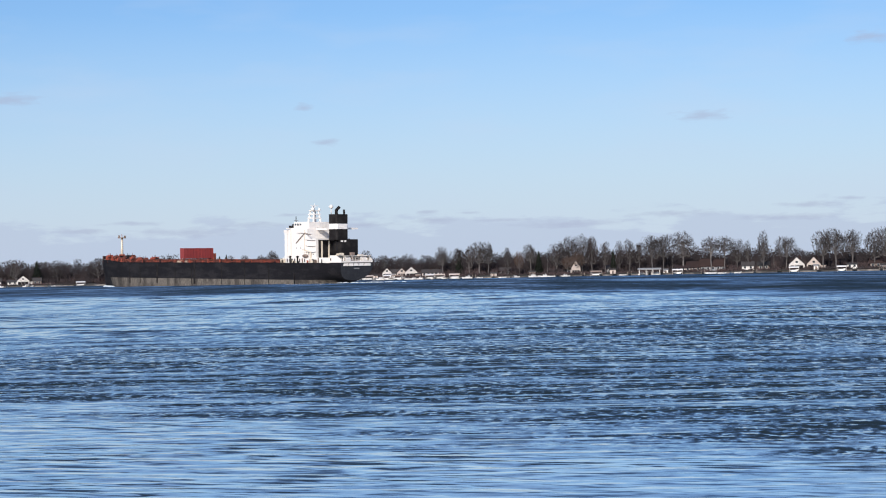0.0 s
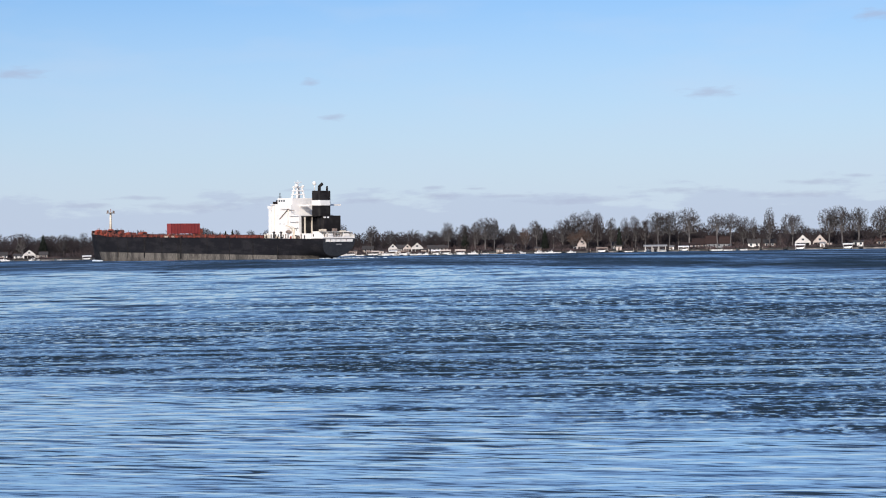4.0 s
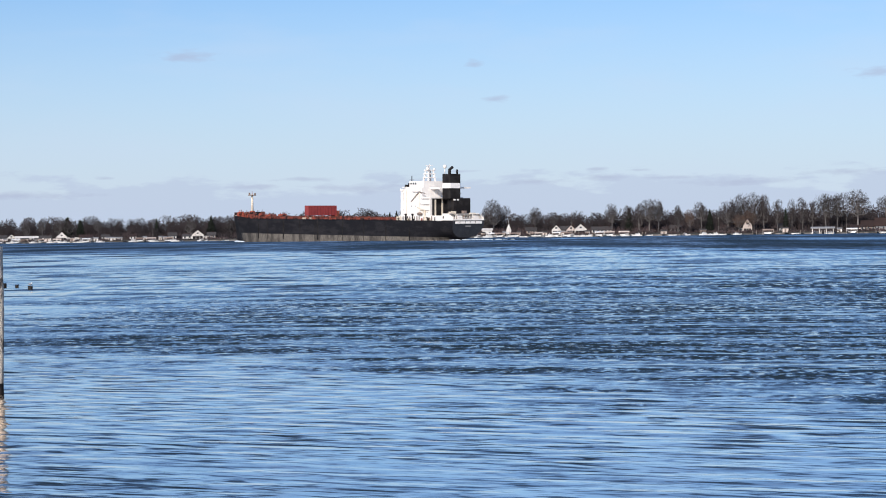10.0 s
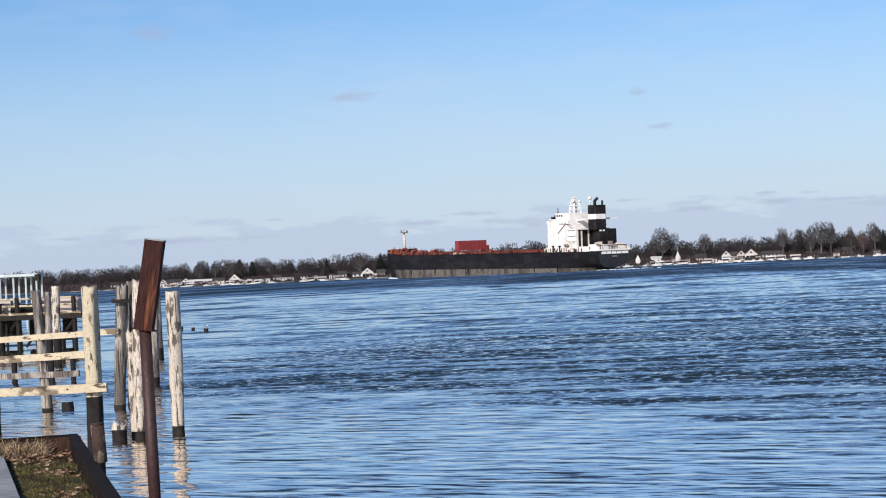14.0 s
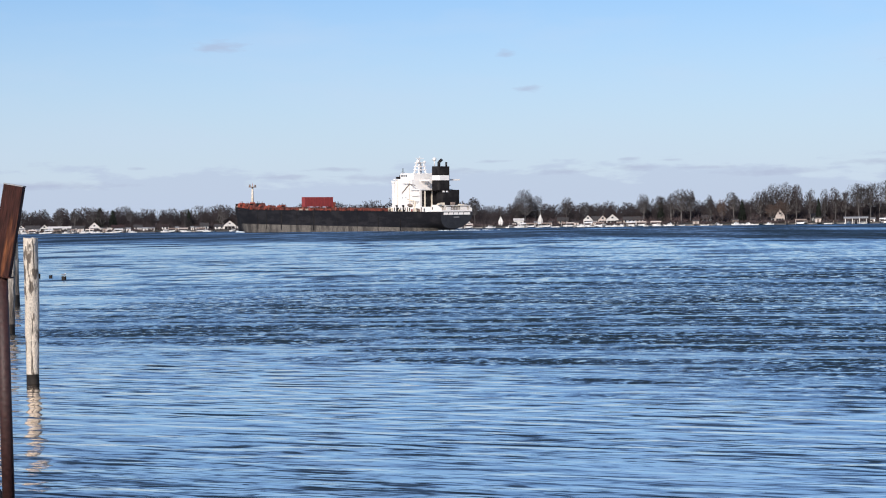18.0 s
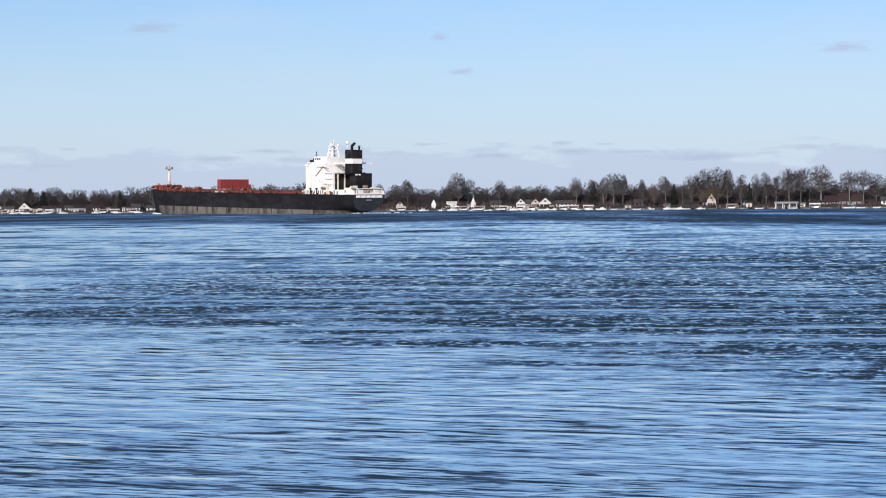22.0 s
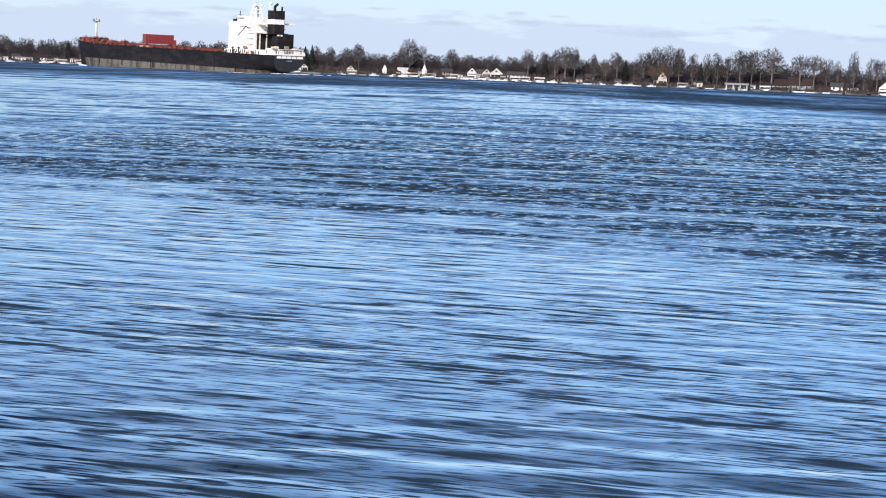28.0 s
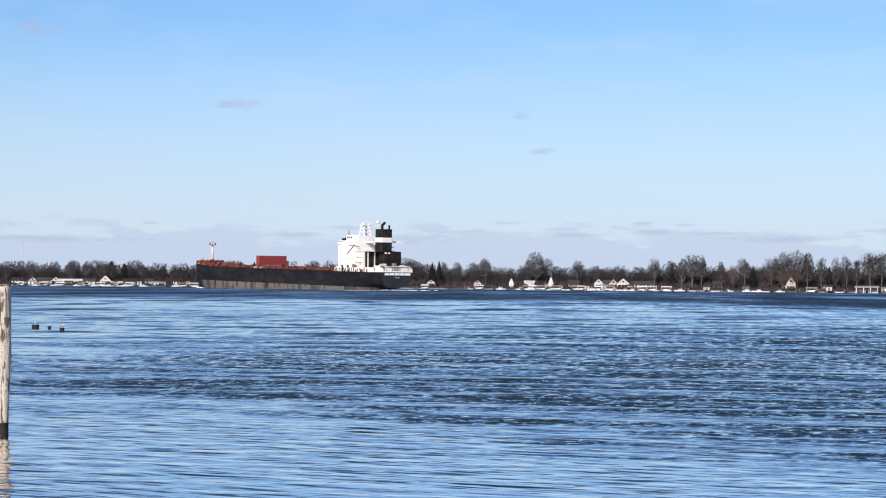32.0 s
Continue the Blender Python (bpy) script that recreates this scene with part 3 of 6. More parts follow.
def hull_half(x, z):
    """Half breadth of the hull at x metres from the stern and z above the light waterline."""
    k = (z + 6.0) / 15.3
    deck = np.interp(x, (0, 4, 12, 26, 40, 165, 185, 198, 208, 213, 215), (9.6, 10.4, 11.3, 11.85, 11.9, 11.9, 11.2, 8.9, 5.2, 2.2, 0.25))
    keel = np.interp(x, (0, 4, 12, 26, 45, 60, 155, 175, 190, 200, 207, 215), (0.6, 1.0, 2.8, 7.5, 11.2, 11.9, 11.9, 10.6, 7.4, 3.8, 0.6, 0.1))
    plain = float(keel + (deck - keel) * min(1.0, max(0.0, k)) ** float(np.interp(x, (0, 30, 60), (0.35, 0.5, 0.9))))
    # the transom is a rounded bowl that ends above the water
    bowl = 0.3 + 9.4 * math.sqrt(max(0.0, 1 - (max(0.0, DECK - z) / 8.4) ** 3))
    t = float(np.interp(x, (0, 5, 22), (1.0, 0.75, 0.0)))
    return plain + (min(bowl, deck) - plain) * t


def hull_x(x, z):
    """The stem rakes forward and the stern tucks under."""
    k = max(0.0, (DECK - z)) / 15.0
    if x > 185:
        return x - (x - 185) / 30.0 * 2.6 * k
    if x < 20:
        return x + (20 - x) / 20.0 * 7.0 * k ** 1.3
    return x


def hull_strip(z_list, name, mat, ship, label, sheer=None):
    xs = [0, 1.5, 4, 8, 12, 18, 26, 34, 42] + [42 + 123 * i / 16 for i in range(1, 17)] + [172, 178, 184, 189, 194, 199, 203, 207, 210, 212.5, 214.2, 215]
    bm = bmesh.new()
    sides = []
    for s in (1, -1):
        grid = []
        for x in xs:
            up = sheer(x) if sheer else 0.0
            grid.append([bm.verts.new((hull_x(x, z), s * hull_half(x, z), z + (up if z == z_list[-1] else 0.0))) for z in z_list])
        for i in range(len(xs) - 1):
            for j in range(len(z_list) - 1):
                bm.faces.new((grid[i][j], grid[i + 1][j], grid[i + 1][j + 1], grid[i][j + 1]))
        sides.append(grid)
    for j in range(len(z_list) - 1):
        bm.faces.new((sides[0][0][j], sides[0][0][j + 1], sides[1][0][j + 1], sides[1][0][j]))
        bm.faces.new((sides[0][-1][j], sides[0][-1][j + 1], sides[1][-1][j + 1], sides[1][-1][j]))
    return part(name, bm, mat, ship, label, smooth=False)


def build_ship():
    ship = thing("cargo_ship", "black bulk carrier with white stern deckhouse and red deck crane", "ship")
    bow_up = lambda x: float(np.interp(x, (0, 180, 192, 215), (0.0, 0.0, 1.1, 2.0)))
    up = hull_strip([1.2, 1.7, 2.4, 3.2, 4.2, 5.4, 7.0, DECK], "upper_hull", M["hull"], ship, "black painted topsides with vertical rub marks", bow_up)
    low = hull_strip([-6.0, -4.0, -2.0, 0.0, 1.2], "lower_hull", M["boot"], ship, "weathered grey-brown boot topping above the waterline")
    low.data.materials.append(M["hull"])
    for f in low.data.polygons:
        if f.center.x > 197 or f.center.x < 9:
            f.material_index = 1
    up.data.materials.append(M["transom"])
    for f in up.data.polygons:
        if abs(f.normal.x) > 0.7 and f.center.x < 12:
            f.material_index = 1
    # rubbing strakes and frames that show as dark upright lines
    for x in (33, 52, 71, 90, 113, 115.5, 130, 146, 162, 172):
        bm = bmesh.new()
        w = 0.6 if x in (113, 146) else 0.18
        y = hull_half(x, 5.0)
        box(bm, x - w, x + w, y - 0.2, y + 0.14, -1.5, DECK - 0.3)
        part("fender_strip", bm, M["black"], ship)
    # main deck
    bm = bmesh.new()
    xs = [0.3, 4, 12, 26, 40, 100, 165, 185, 198, 208, 213]
    ring = [bm.verts.new((x, hull_half(x, DECK) - 0.08, DECK - 0.05)) for x in xs]
    ring += [bm.verts.new((x, -hull_half(x, DECK) + 0.08, DECK - 0.05)) for x in reversed(xs)]
    bm.faces.new(ring)
    part("main_deck", bm, M["deck"], ship, "rust-red main deck")
    # forecastle deck, bulwark cap
    bm = bmesh.new()
    out = [(x, hull_half(x, DECK) - 0.3) for x in (192, 198, 204, 209, 213)]
    prism(bm, out[::-1] + [(x, -y) for x, y in out], DECK, DECK + 1.0)
    part("forecastle_deck", bm, M["gear"], ship, "orange-red forecastle deck")
    # hatches
    for i in range(13):
        x0 = 52 + i * 10.3
        hatch = new("hatch")
        hatch.parent = ship
        bm = bmesh.new()
        box(bm, x0, x0 + 8.2, -7.5, 7.5, DECK - 0.05, DECK + 1.0)
        part("coaming", bm, M["deck"], hatch)
        bm = bmesh.new()
        box(bm, x0 - 0.2, x0 + 8.4, -7.8, 7.8, DECK + 1.0, DECK + 1.35)
        for k in range(4):
            box(bm, x0 + 0.6 + 2.1 * k, x0 + 0.8 + 2.1 * k, -7.8, 7.8, DECK + 1.35, DECK + 1.5)
        part("hatch_cover", bm, M["deck"], hatch)
    # deck rails on both sides
    for s in (1, -1):
        bm = bmesh.new()
        for k in range(62):
            x = 44 + k * 2.4
            y = s * (hull_half(x, DECK) - 0.25)
            tube(bm, (x, y, DECK - 0.1), (x, y, DECK + 1.15), 0.06, n=4)
        for z in (0.45, 0.8, 1.15):
            tube(bm, (44, s * 11.6, DECK + z), (182, s * 11.35, DECK + z), 0.05, n=4)
        part("deck_rail", bm, M["gear"], ship, "orange-red guard rail along the deck edge")
    # deck gear: vents, bollards, pipe runs, small lockers
    rng = random.Random(4)
    for i in range(90):
        x = rng.uniform(46, 188)
        s = 1 if i % 3 else -1
        bm = bmesh.new()
        k = rng.random()
        y = s * rng.uniform(8.6, 10.6)
        if k < 0.4:
            box(bm, x, x + rng.uniform(0.6, 1.8), y - 0.4, y + 0.4, DECK - 0.05, DECK + rng.uniform(0.7, 1.5))
            part("deck_locker", bm, M[rng.choice(("gear", "deck", "black"))], ship)
        elif k < 0.7:
            tube(bm, (x, y, DECK - 0.1), (x, y, DECK + 1.4), 0.2)
            ball(bm, (x, y, DECK + 1.5), (0.42, 0.42, 0.32))
            part("vent_cowl", bm, M["gear"], ship)
        else:
            for o in (0, 1.0):
                tube(bm, (x + o, y, DECK - 0.1), (x + o, y, DECK + 0.9), 0.3)
            part("bollard", bm, M["black"], ship)
    for s in (1, -1):
        bm = bmesh.new()
        tube(bm, (48, s * 8.6, DECK + 0.55), (185, s * 8.6, DECK + 0.55), 0.3, n=6)
        part("pipe_run", bm, M["gear"], ship)
    # hatch-cover crane on its rails
    crane = new("hatch_crane")
    crane.parent = ship
    tagged(crane, "brick-red travelling hatch crane")
    bm = bmesh.new()
    box(bm, 125.9, 129.6, -9.0, 9.0, DECK + 2.0, DECK + 7.25)
    part("crane_house", bm, M["crane"], crane)
    bm = bmesh.new()
    for k in range(11):
        y = -9.0 + 18.0 * k / 10
        box(bm, 125.72, 125.9, y - 0.09, y + 0.09, DECK + 2.0, DECK + 7.25)
    part("stiffener", bm, M["crane"], crane)
    for x in (126.4, 129.1):
        for y in (-8.6, 8.6):
            bm = bmesh.new()
            tube(bm, (x, y, DECK - 0.1), (x, y, DECK + 2.1), 0.4, n=6)
            part("crane_leg", bm, M["gear"], crane)
    for y in (-8.6, 8.6):
        bm = bmesh.new()
        box(bm, 123.5, 132.0, y - 0.5, y + 0.5, DECK + 0.05, DECK + 0.9)
        part("crane_bogie", bm, M["cream"], crane)
    bm = bmesh.new()
    prism(bm, [(124.0, -9.6), (131.0, -9.6), (131.0, -9.1), (124.0, -9.1)], DECK + 1.2, DECK + 4.5)
    part("crane_stair", bm, M["gear"], crane)
    # forecastle gear
    mast = new("foremast")
    mast.parent = ship
    tagged(mast, "white foremast with crosstree and lights")
    bm = bmesh.new()
    tube(bm, (196.8, 0, DECK + 0.9), (196.8, 0, 22.9), 0.85, 0.5)
    part("mast_pole", bm, M["cream"], mast, smooth=True)
    bm = bmesh.new()
    box(bm, 195.6, 198.0, -1.9, 1.9, 22.1, 22.6)
    box(bm, 195.7, 196.4, -1.8, -1.0, 22.55, 23.6), box(bm, 197.2, 197.9, 1.0, 1.7, 22.55, 23.8)
    part("crosstree", bm, M["tan"], mast)
    bm = bmesh.new()
    tube(bm, (196.8, 0, 22.8), (196.8, 0, 24.5), 0.13)
    part("top_light", bm, M["gear"], mast)
    bm = bmesh.new()
    box(bm, 195.7, 197.9, -1.1, 1.1, DECK + 0.9, DECK + 4.2)
    part("mast_house", bm, M["gear"], mast)
    for k in range(9):
        bm = bmesh.new()
        tube(bm, (196.2, -0.35, DECK + 4.5 + k), (196.2, 0.35, DECK + 4.5 + k), 0.06, n=4)
        part("rung", bm, M["black"], mast)
    rng = random.Random(9)
    for i in range(76):
        x = 168 + 40 * rng.random()
        y = rng.uniform(-0.8, 0.8) * (hull_half(x, DECK) - 1.5)
        z = DECK + (0.95 if x > 193 else -0.05)
        bm = bmesh.new()
        h = rng.uniform(1.2, 4.0)
        box(bm, x, x + rng.uniform(0.8, 2.6), y - rng.uniform(0.4, 1.2), y + 0.6, z, z + h * 0.45)
        tube(bm, (x + 0.6, y - 1.0, z + h * 0.5), (x + 0.6, y + 1.0, z + h * 0.5), h * 0.26, n=10)
        tube(bm, (x + 1.2, y, z), (x + 1.2 + rng.uniform(-0.6, 0.6), y, z + h), 0.12, n=5)
        part("windlass" if i < 5 else "deck_winch", bm, (M["gear"], M["deck"], M["gear"], M["hull"], M["deck"])[i % 5 if i % 9 else 4], ship)
    for s in (1, -1):
        for x in (192, 197, 202, 207, 211):
            bm = bmesh.new()
            y = s * (hull_half(x, DECK) - 0.4)
            tube(bm, (x, y, DECK + 0.9), (x, y, DECK + 2.9), 0.07, n=4)
            part("rail_post", bm, M["gear"], ship)
    bm = bmesh.new()
    box(bm, 209.5, 213.5, -1.6, 1.6, DECK + 0.9, DECK + 3.3)
    part("bow_shelter", bm, M["black"], ship)
    bm = bmesh.new()
    box(bm, 210.8, 213.3, -2.1, 2.1, DECK + 1.0, DECK + 1.7)
    part("bow_trim", bm, M["cream"], ship)
    build_accommodation(ship)
    build_stern(ship)
    # bow wave and stern wash
    for s in (1, -1):
        bm = bmesh.new()
        for k in range(6):
            x = 208 - k * 3.2
            y = s * (hull_half(x, 0.5) + 0.6 + 0.18 * k)
            z = -(x - 0) * 0.0201
            ball(bm, (x, y, z + 0.15), (2.4, 0.9 + 0.06 * k, max(0.12, 0.75 - 0.055 * k)), 8, 5)
        tagged(part("bow_wave", bm, M["foam"], ship, smooth=True), "white foam of the bow wave", kind="stuff")
    bm = bmesh.new()
    rng = random.Random(2)
    for k in range(26):
        x, y = rng.uniform(-26, 6), rng.uniform(-7, 7)
        ball(bm, (x, y, -x * 0.0201 + 0.02), (rng.uniform(0.8, 2.6), rng.uniform(0.5, 1.4), rng.uniform(0.1, 0.3)), 8, 5)
    tagged(part("stern_wash", bm, M["foam"], ship, smooth=True), "churned white wash behind the rudder", kind="stuff")
    return ship


def window_row(parent, x0, x1, y, z, n, w=0.8, h=0.9, along="x"):
    for k in range(n):
        c = x0 + (x1 - x0) * (k + 0.5) / n
        bm = bmesh.new()
        if along == "x":
            s = 1 if y > 0 else -1
            box(bm, c - w / 2, c + w / 2, min(y, y + s * 0.06), max(y, y + s * 0.06), z, z + h)
        else:
            box(bm, y - 0.06, y, c - w / 2, c + w / 2, z, z + h)
        part("cabin_window", bm, M["glass"], parent)


def build_accommodation(ship):
    house = new("deckhouse")
    house.parent = ship
    tagged(house, "white stern accommodation block")
    bm = bmesh.new()
    box(bm, 24.0, 38.2, -11.0, 11.0, DECK - 0.05, 25.4)
    box(bm, 38.2, 41.0, -11.0, 11.0, DECK - 0.05, 23.6)
    bmesh.ops.bevel(bm, geom=[e for e in bm.edges if abs(e.verts[0].co.z - e.verts[1].co.z) > 5], offset=0.5, segments=2, affect="EDGES")
    part("tower", bm, M["white"], house)
    bm = bmesh.new()
    box(bm, 17.6, 24.2, -10.4, 10.4, DECK - 0.05, 20.6)
    part("engine_house", bm, M["white"], house)
    bm = bmesh.new()
    box(bm, 24.5, 36.0, -9.0, 9.0, 25.4, 28.6)
    part("bridge", bm, M["white"], house)
    for z in (12.3, 15.0, 17.7, 20.4, 22.9):
        bm = bmesh.new()
        box(bm, 23.97, 41.04, -11.04, 11.04, z - 0.1, z + 0.12)
        part("deck_edge", bm, M["white"], house)
    bm = bmesh.new()
    box(bm, 35.6, 38.6, -11.6, 11.6, 25.38, 25.75)
    part("bridge_deck", bm, M["white"], house)
    # wing shelters and rail on the bridge deck
    for y in (10.4, -10.4):
        bm = bmesh.new()
        box(bm, 38.6, 40.8, y - 0.9, y + 0.9, 23.58, 24.9)
        part("wing_shelter", bm, M["white"], house)
    bm = bmesh.new()
    for k in range(8):
        y = -9 + k * 18 / 7
        tube(bm, (40.9, y, 23.5), (40.9, y, 24.8), 0.06, n=4)
    tube(bm, (40.9, -9, 24.8), (40.9, 9, 24.8), 0.06, n=4), tube(bm, (40.9, -9, 24.2), (40.9, 9, 24.2), 0.05, n=4)
    part("bridge_rail", bm, M["white"], house)
    for y in (9.06, -9.06):
        window_row(house, 30.0, 35.5, y * 0.9945, 26.9, 3, 1.2, 0.9)
    # a few dark openings and stairs on the port and starboard walls
    for s in (1, -1):
        window_row(house, 19.0, 23.6, s * 10.4, 13.0, 3, 0.55, 0.6)
        window_row(house, 27.0, 33.0, s * 11.0, 16.0, 2, 0.4, 0.45)
        bm = bmesh.new()
        tube(bm, (31.5, s * 11.3, 18.6), (25.0, s * 11.3, 23.2), 0.22, n=6)
        tube(bm, (25.0, s * 11.3, 23.2), (20.5, s * 11.0, 22.4), 0.2, n=6)
        part("outside_stair", bm, M["tan"], house)
    # dark gear on the bridge front, ledges and pipes on the port and starboard walls
    for x, y, w, h in ((37.6, 7.4, 1.4, 2.0), (37.4, 4.5, 1.8, 1.5), (37.5, 1.5, 1.4, 2.3), (37.0, 9.8, 1.5, 1.2), (37.4, -4.0, 1.8, 1.6), (37.0, -8.5, 1.4, 1.2)):
        bm = bmesh.new()
        box(bm, x - w / 2, x + w / 2, y - w / 2, y + w / 2, 25.7, 25.7 + h)
        part("bridge_gear", bm, M["black"], house)
    for s in (1, -1):
        for x0, x1, z in ((24.4, 30.0, 23.4), (17.8, 24.0, 20.0), (17.8, 24.0, 17.2), (17.8, 26.5, 14.4)):
            bm = bmesh.new()
            yy = s * (11.0 if x0 > 20 else 10.4)
            box(bm, x0, x1, min(yy, yy + s * 0.9), max(yy, yy + s * 0.9), z, z + 0.2)
            part("side_ledge", bm, M["white"], house)
        for x in (25.2, 35.5):
            bm = bmesh.new()
            tube(bm, (x, s * 11.15, DECK + 2.4), (x, s * 11.15, 24.8), 0.13, n=6)
            part("downpipe", bm, M["cream"], house)
    # radar mast
    mast = new("radar_mast")
    mast.parent = ship
    tagged(mast, "white lattice radar mast with domes")
    for x in (29.5, 33.5):
        for y in (-2.2, 2.2):
            bm = bmesh.new()
            tube(bm, (x, y, 28.5), (31.5 + (x - 31.5) * 0.6, y * 0.6, 34.0), 0.5, 0.4, n=6)
            part("mast_leg", bm, M["white"], mast)
    for z in (30.4, 32.2, 34.0):
        bm = bmesh.new()
        k = 2.4 - (z - 28.5) * 0.12
        box(bm, 31.5 - k, 31.5 + k, -k - 0.4, k + 0.4, z - 0.2, z + 0.3)
        part("mast_platform", bm, M["white"], mast)
    for i, (x, y, z, r) in enumerate(((29.8, 2.4, 34.7, 0.95), (32.6, -0.2, 35.4, 0.8), (31.0, -2.6, 34.5, 0.7))):
        bm = bmesh.new()
        tube(bm, (x, y, 33.5), (x, y, z), 0.2, n=6)
        ball(bm, (x, y, z), r)
        part("radar_dome", bm, M["white"], mast, smooth=True)
    bm = bmesh.new()
    tube(bm, (31.5, 0, 34.0), (31.5, 0, 37.2), 0.16, n=6)
    box(bm, 31.3, 31.7, -2.3, 2.3, 36.2, 36.5)
    part("radar_scanner", bm, M["white"], mast)
    mast2 = new("signal_mast")
    mast2.parent = ship
    bm = bmesh.new()
    tube(bm, (38.0, 6.0, 25.6), (38.0, 6.0, 31.3), 0.22, n=6)
    part("mast_pole", bm, M["black"], mast2)
    bm = bmesh.new()
    box(bm, 37.8, 38.2, 4.8, 7.2, 29.2, 29.4)
    box(bm, 37.6, 38.4, 5.5, 6.5, 27.6, 28.2)
    part("signal_yard", bm, M["grey_siding"], mast2)
    bm = bmesh.new()
    tube(bm, (36.5, 4.0, 25.6), (38.0, 6.0, 28.4), 0.1, n=4), tube(bm, (37.0, 8.0, 25.6), (38.0, 6.0, 28.4), 0.1, n=4)
    part("stay", bm, M["grey_siding"], mast2)
    # casing and funnel
    funnel = new("funnel")
    funnel.parent = ship
    tagged(funnel, "black funnel with a white band")
    bm = bmesh.new()
    box(bm, 10.0, 18.0, -9.0, 1.6, 11.6, 20.2)
    bmesh.ops.bevel(bm, geom=list(bm.edges), offset=0.25, segments=1, affect="EDGES")
    part("casing", bm, M["black"], funnel)
    # solid black block stands for the shade of an open recess
    bm = bmesh.new()
    box(bm, 15.8, 17.9, 1.6, 9.0, 11.6, 19.6)
    part("recess_shade", bm, M["black"], funnel)
    for y in (4.4, 8.6):
        bm = bmesh.new()
        box(bm, 15.2, 15.7, y - 0.3, y + 0.3, 11.6, 19.7)
        part("casing_post", bm, M["cream"], funnel)
    bm = bmesh.new()
    box(bm, 13.4, 17.9, 1.6, 9.2, 19.6, 20.0)
    part("casing_deck", bm, M["black"], funnel)
    for x in (13.0, 15.6):
        for z in (12.4, 15.2, 17.6):
            bm = bmesh.new()
            box(bm, x - 0.8, x + 0.8, 1.59, 1.68, z, z + 1.7)
            part("louvre", bm, M["hull"], funnel)
    for nm, z0, z1, mat in (("funnel_base", 20.0, 25.0, "black"), ("funnel_band", 25.0, 27.5, "white"), ("funnel_top", 27.5, 32.0, "black")):
        bm = bmesh.new()
        o = 0.05 if nm == "funnel_band" else 0.0
        prism(bm, [(11.3 - o, -3.6 - o), (16.3 + o, -3.6 - o), (17.0 + o, -2.8), (17.0 + o, 2.8), (16.3 + o, 3.6 + o), (11.3 - o, 3.6 + o), (10.8 - o, 3.0), (10.8 - o, -3.0)], z0, z1)
        part(nm, bm, M[mat], funnel)
    bm = bmesh.new()
    tube(bm, (14.2, 0.8, 31.8), (14.2, 0.8, 34.2), 0.75), tube(bm, (14.2, 0.8, 34.0), (12.6, 0.2, 35.4), 0.75)
    part("exhaust_pipe", bm, M["black"], funnel, smooth=True)
    bm = bmesh.new()
    tube(bm, (13.0, -2.9, 31.8), (13.0, -2.9, 34.2), 0.5)
    part("exhaust_pipe", bm, M["black"], funnel, smooth=True)
    bm = bmesh.new()
    ball(bm, (17.0, 1.6, 35.6), 1.0), tube(bm, (17.0, 1.6, 31.9), (17.0, 1.6, 35.0), 0.2, n=6)
    part("satellite_dome", bm, M["white"], funnel, smooth=True)
    bm = bmesh.new()
    box(bm, 14.2, 17.4, -12.4, -3.4, 24.9, 25.7)
    part("funnel_walkway", bm, M["white"], funnel)
    bm = bmesh.new()
    box(bm, 16.8, 24.4, 1.6, 5.0, 24.6, 25.4)
    part("funnel_bridge", bm, M["white"], funnel)
    for y, w in ((1.0, 1.4), (-1.0, 1.2)):
        bm = bmesh.new()
        box(bm, 9.94, 10.05, y - w / 2, y + w / 2, 19.0, 19.7)
        part("name_bar", bm, M["white"], funnel)


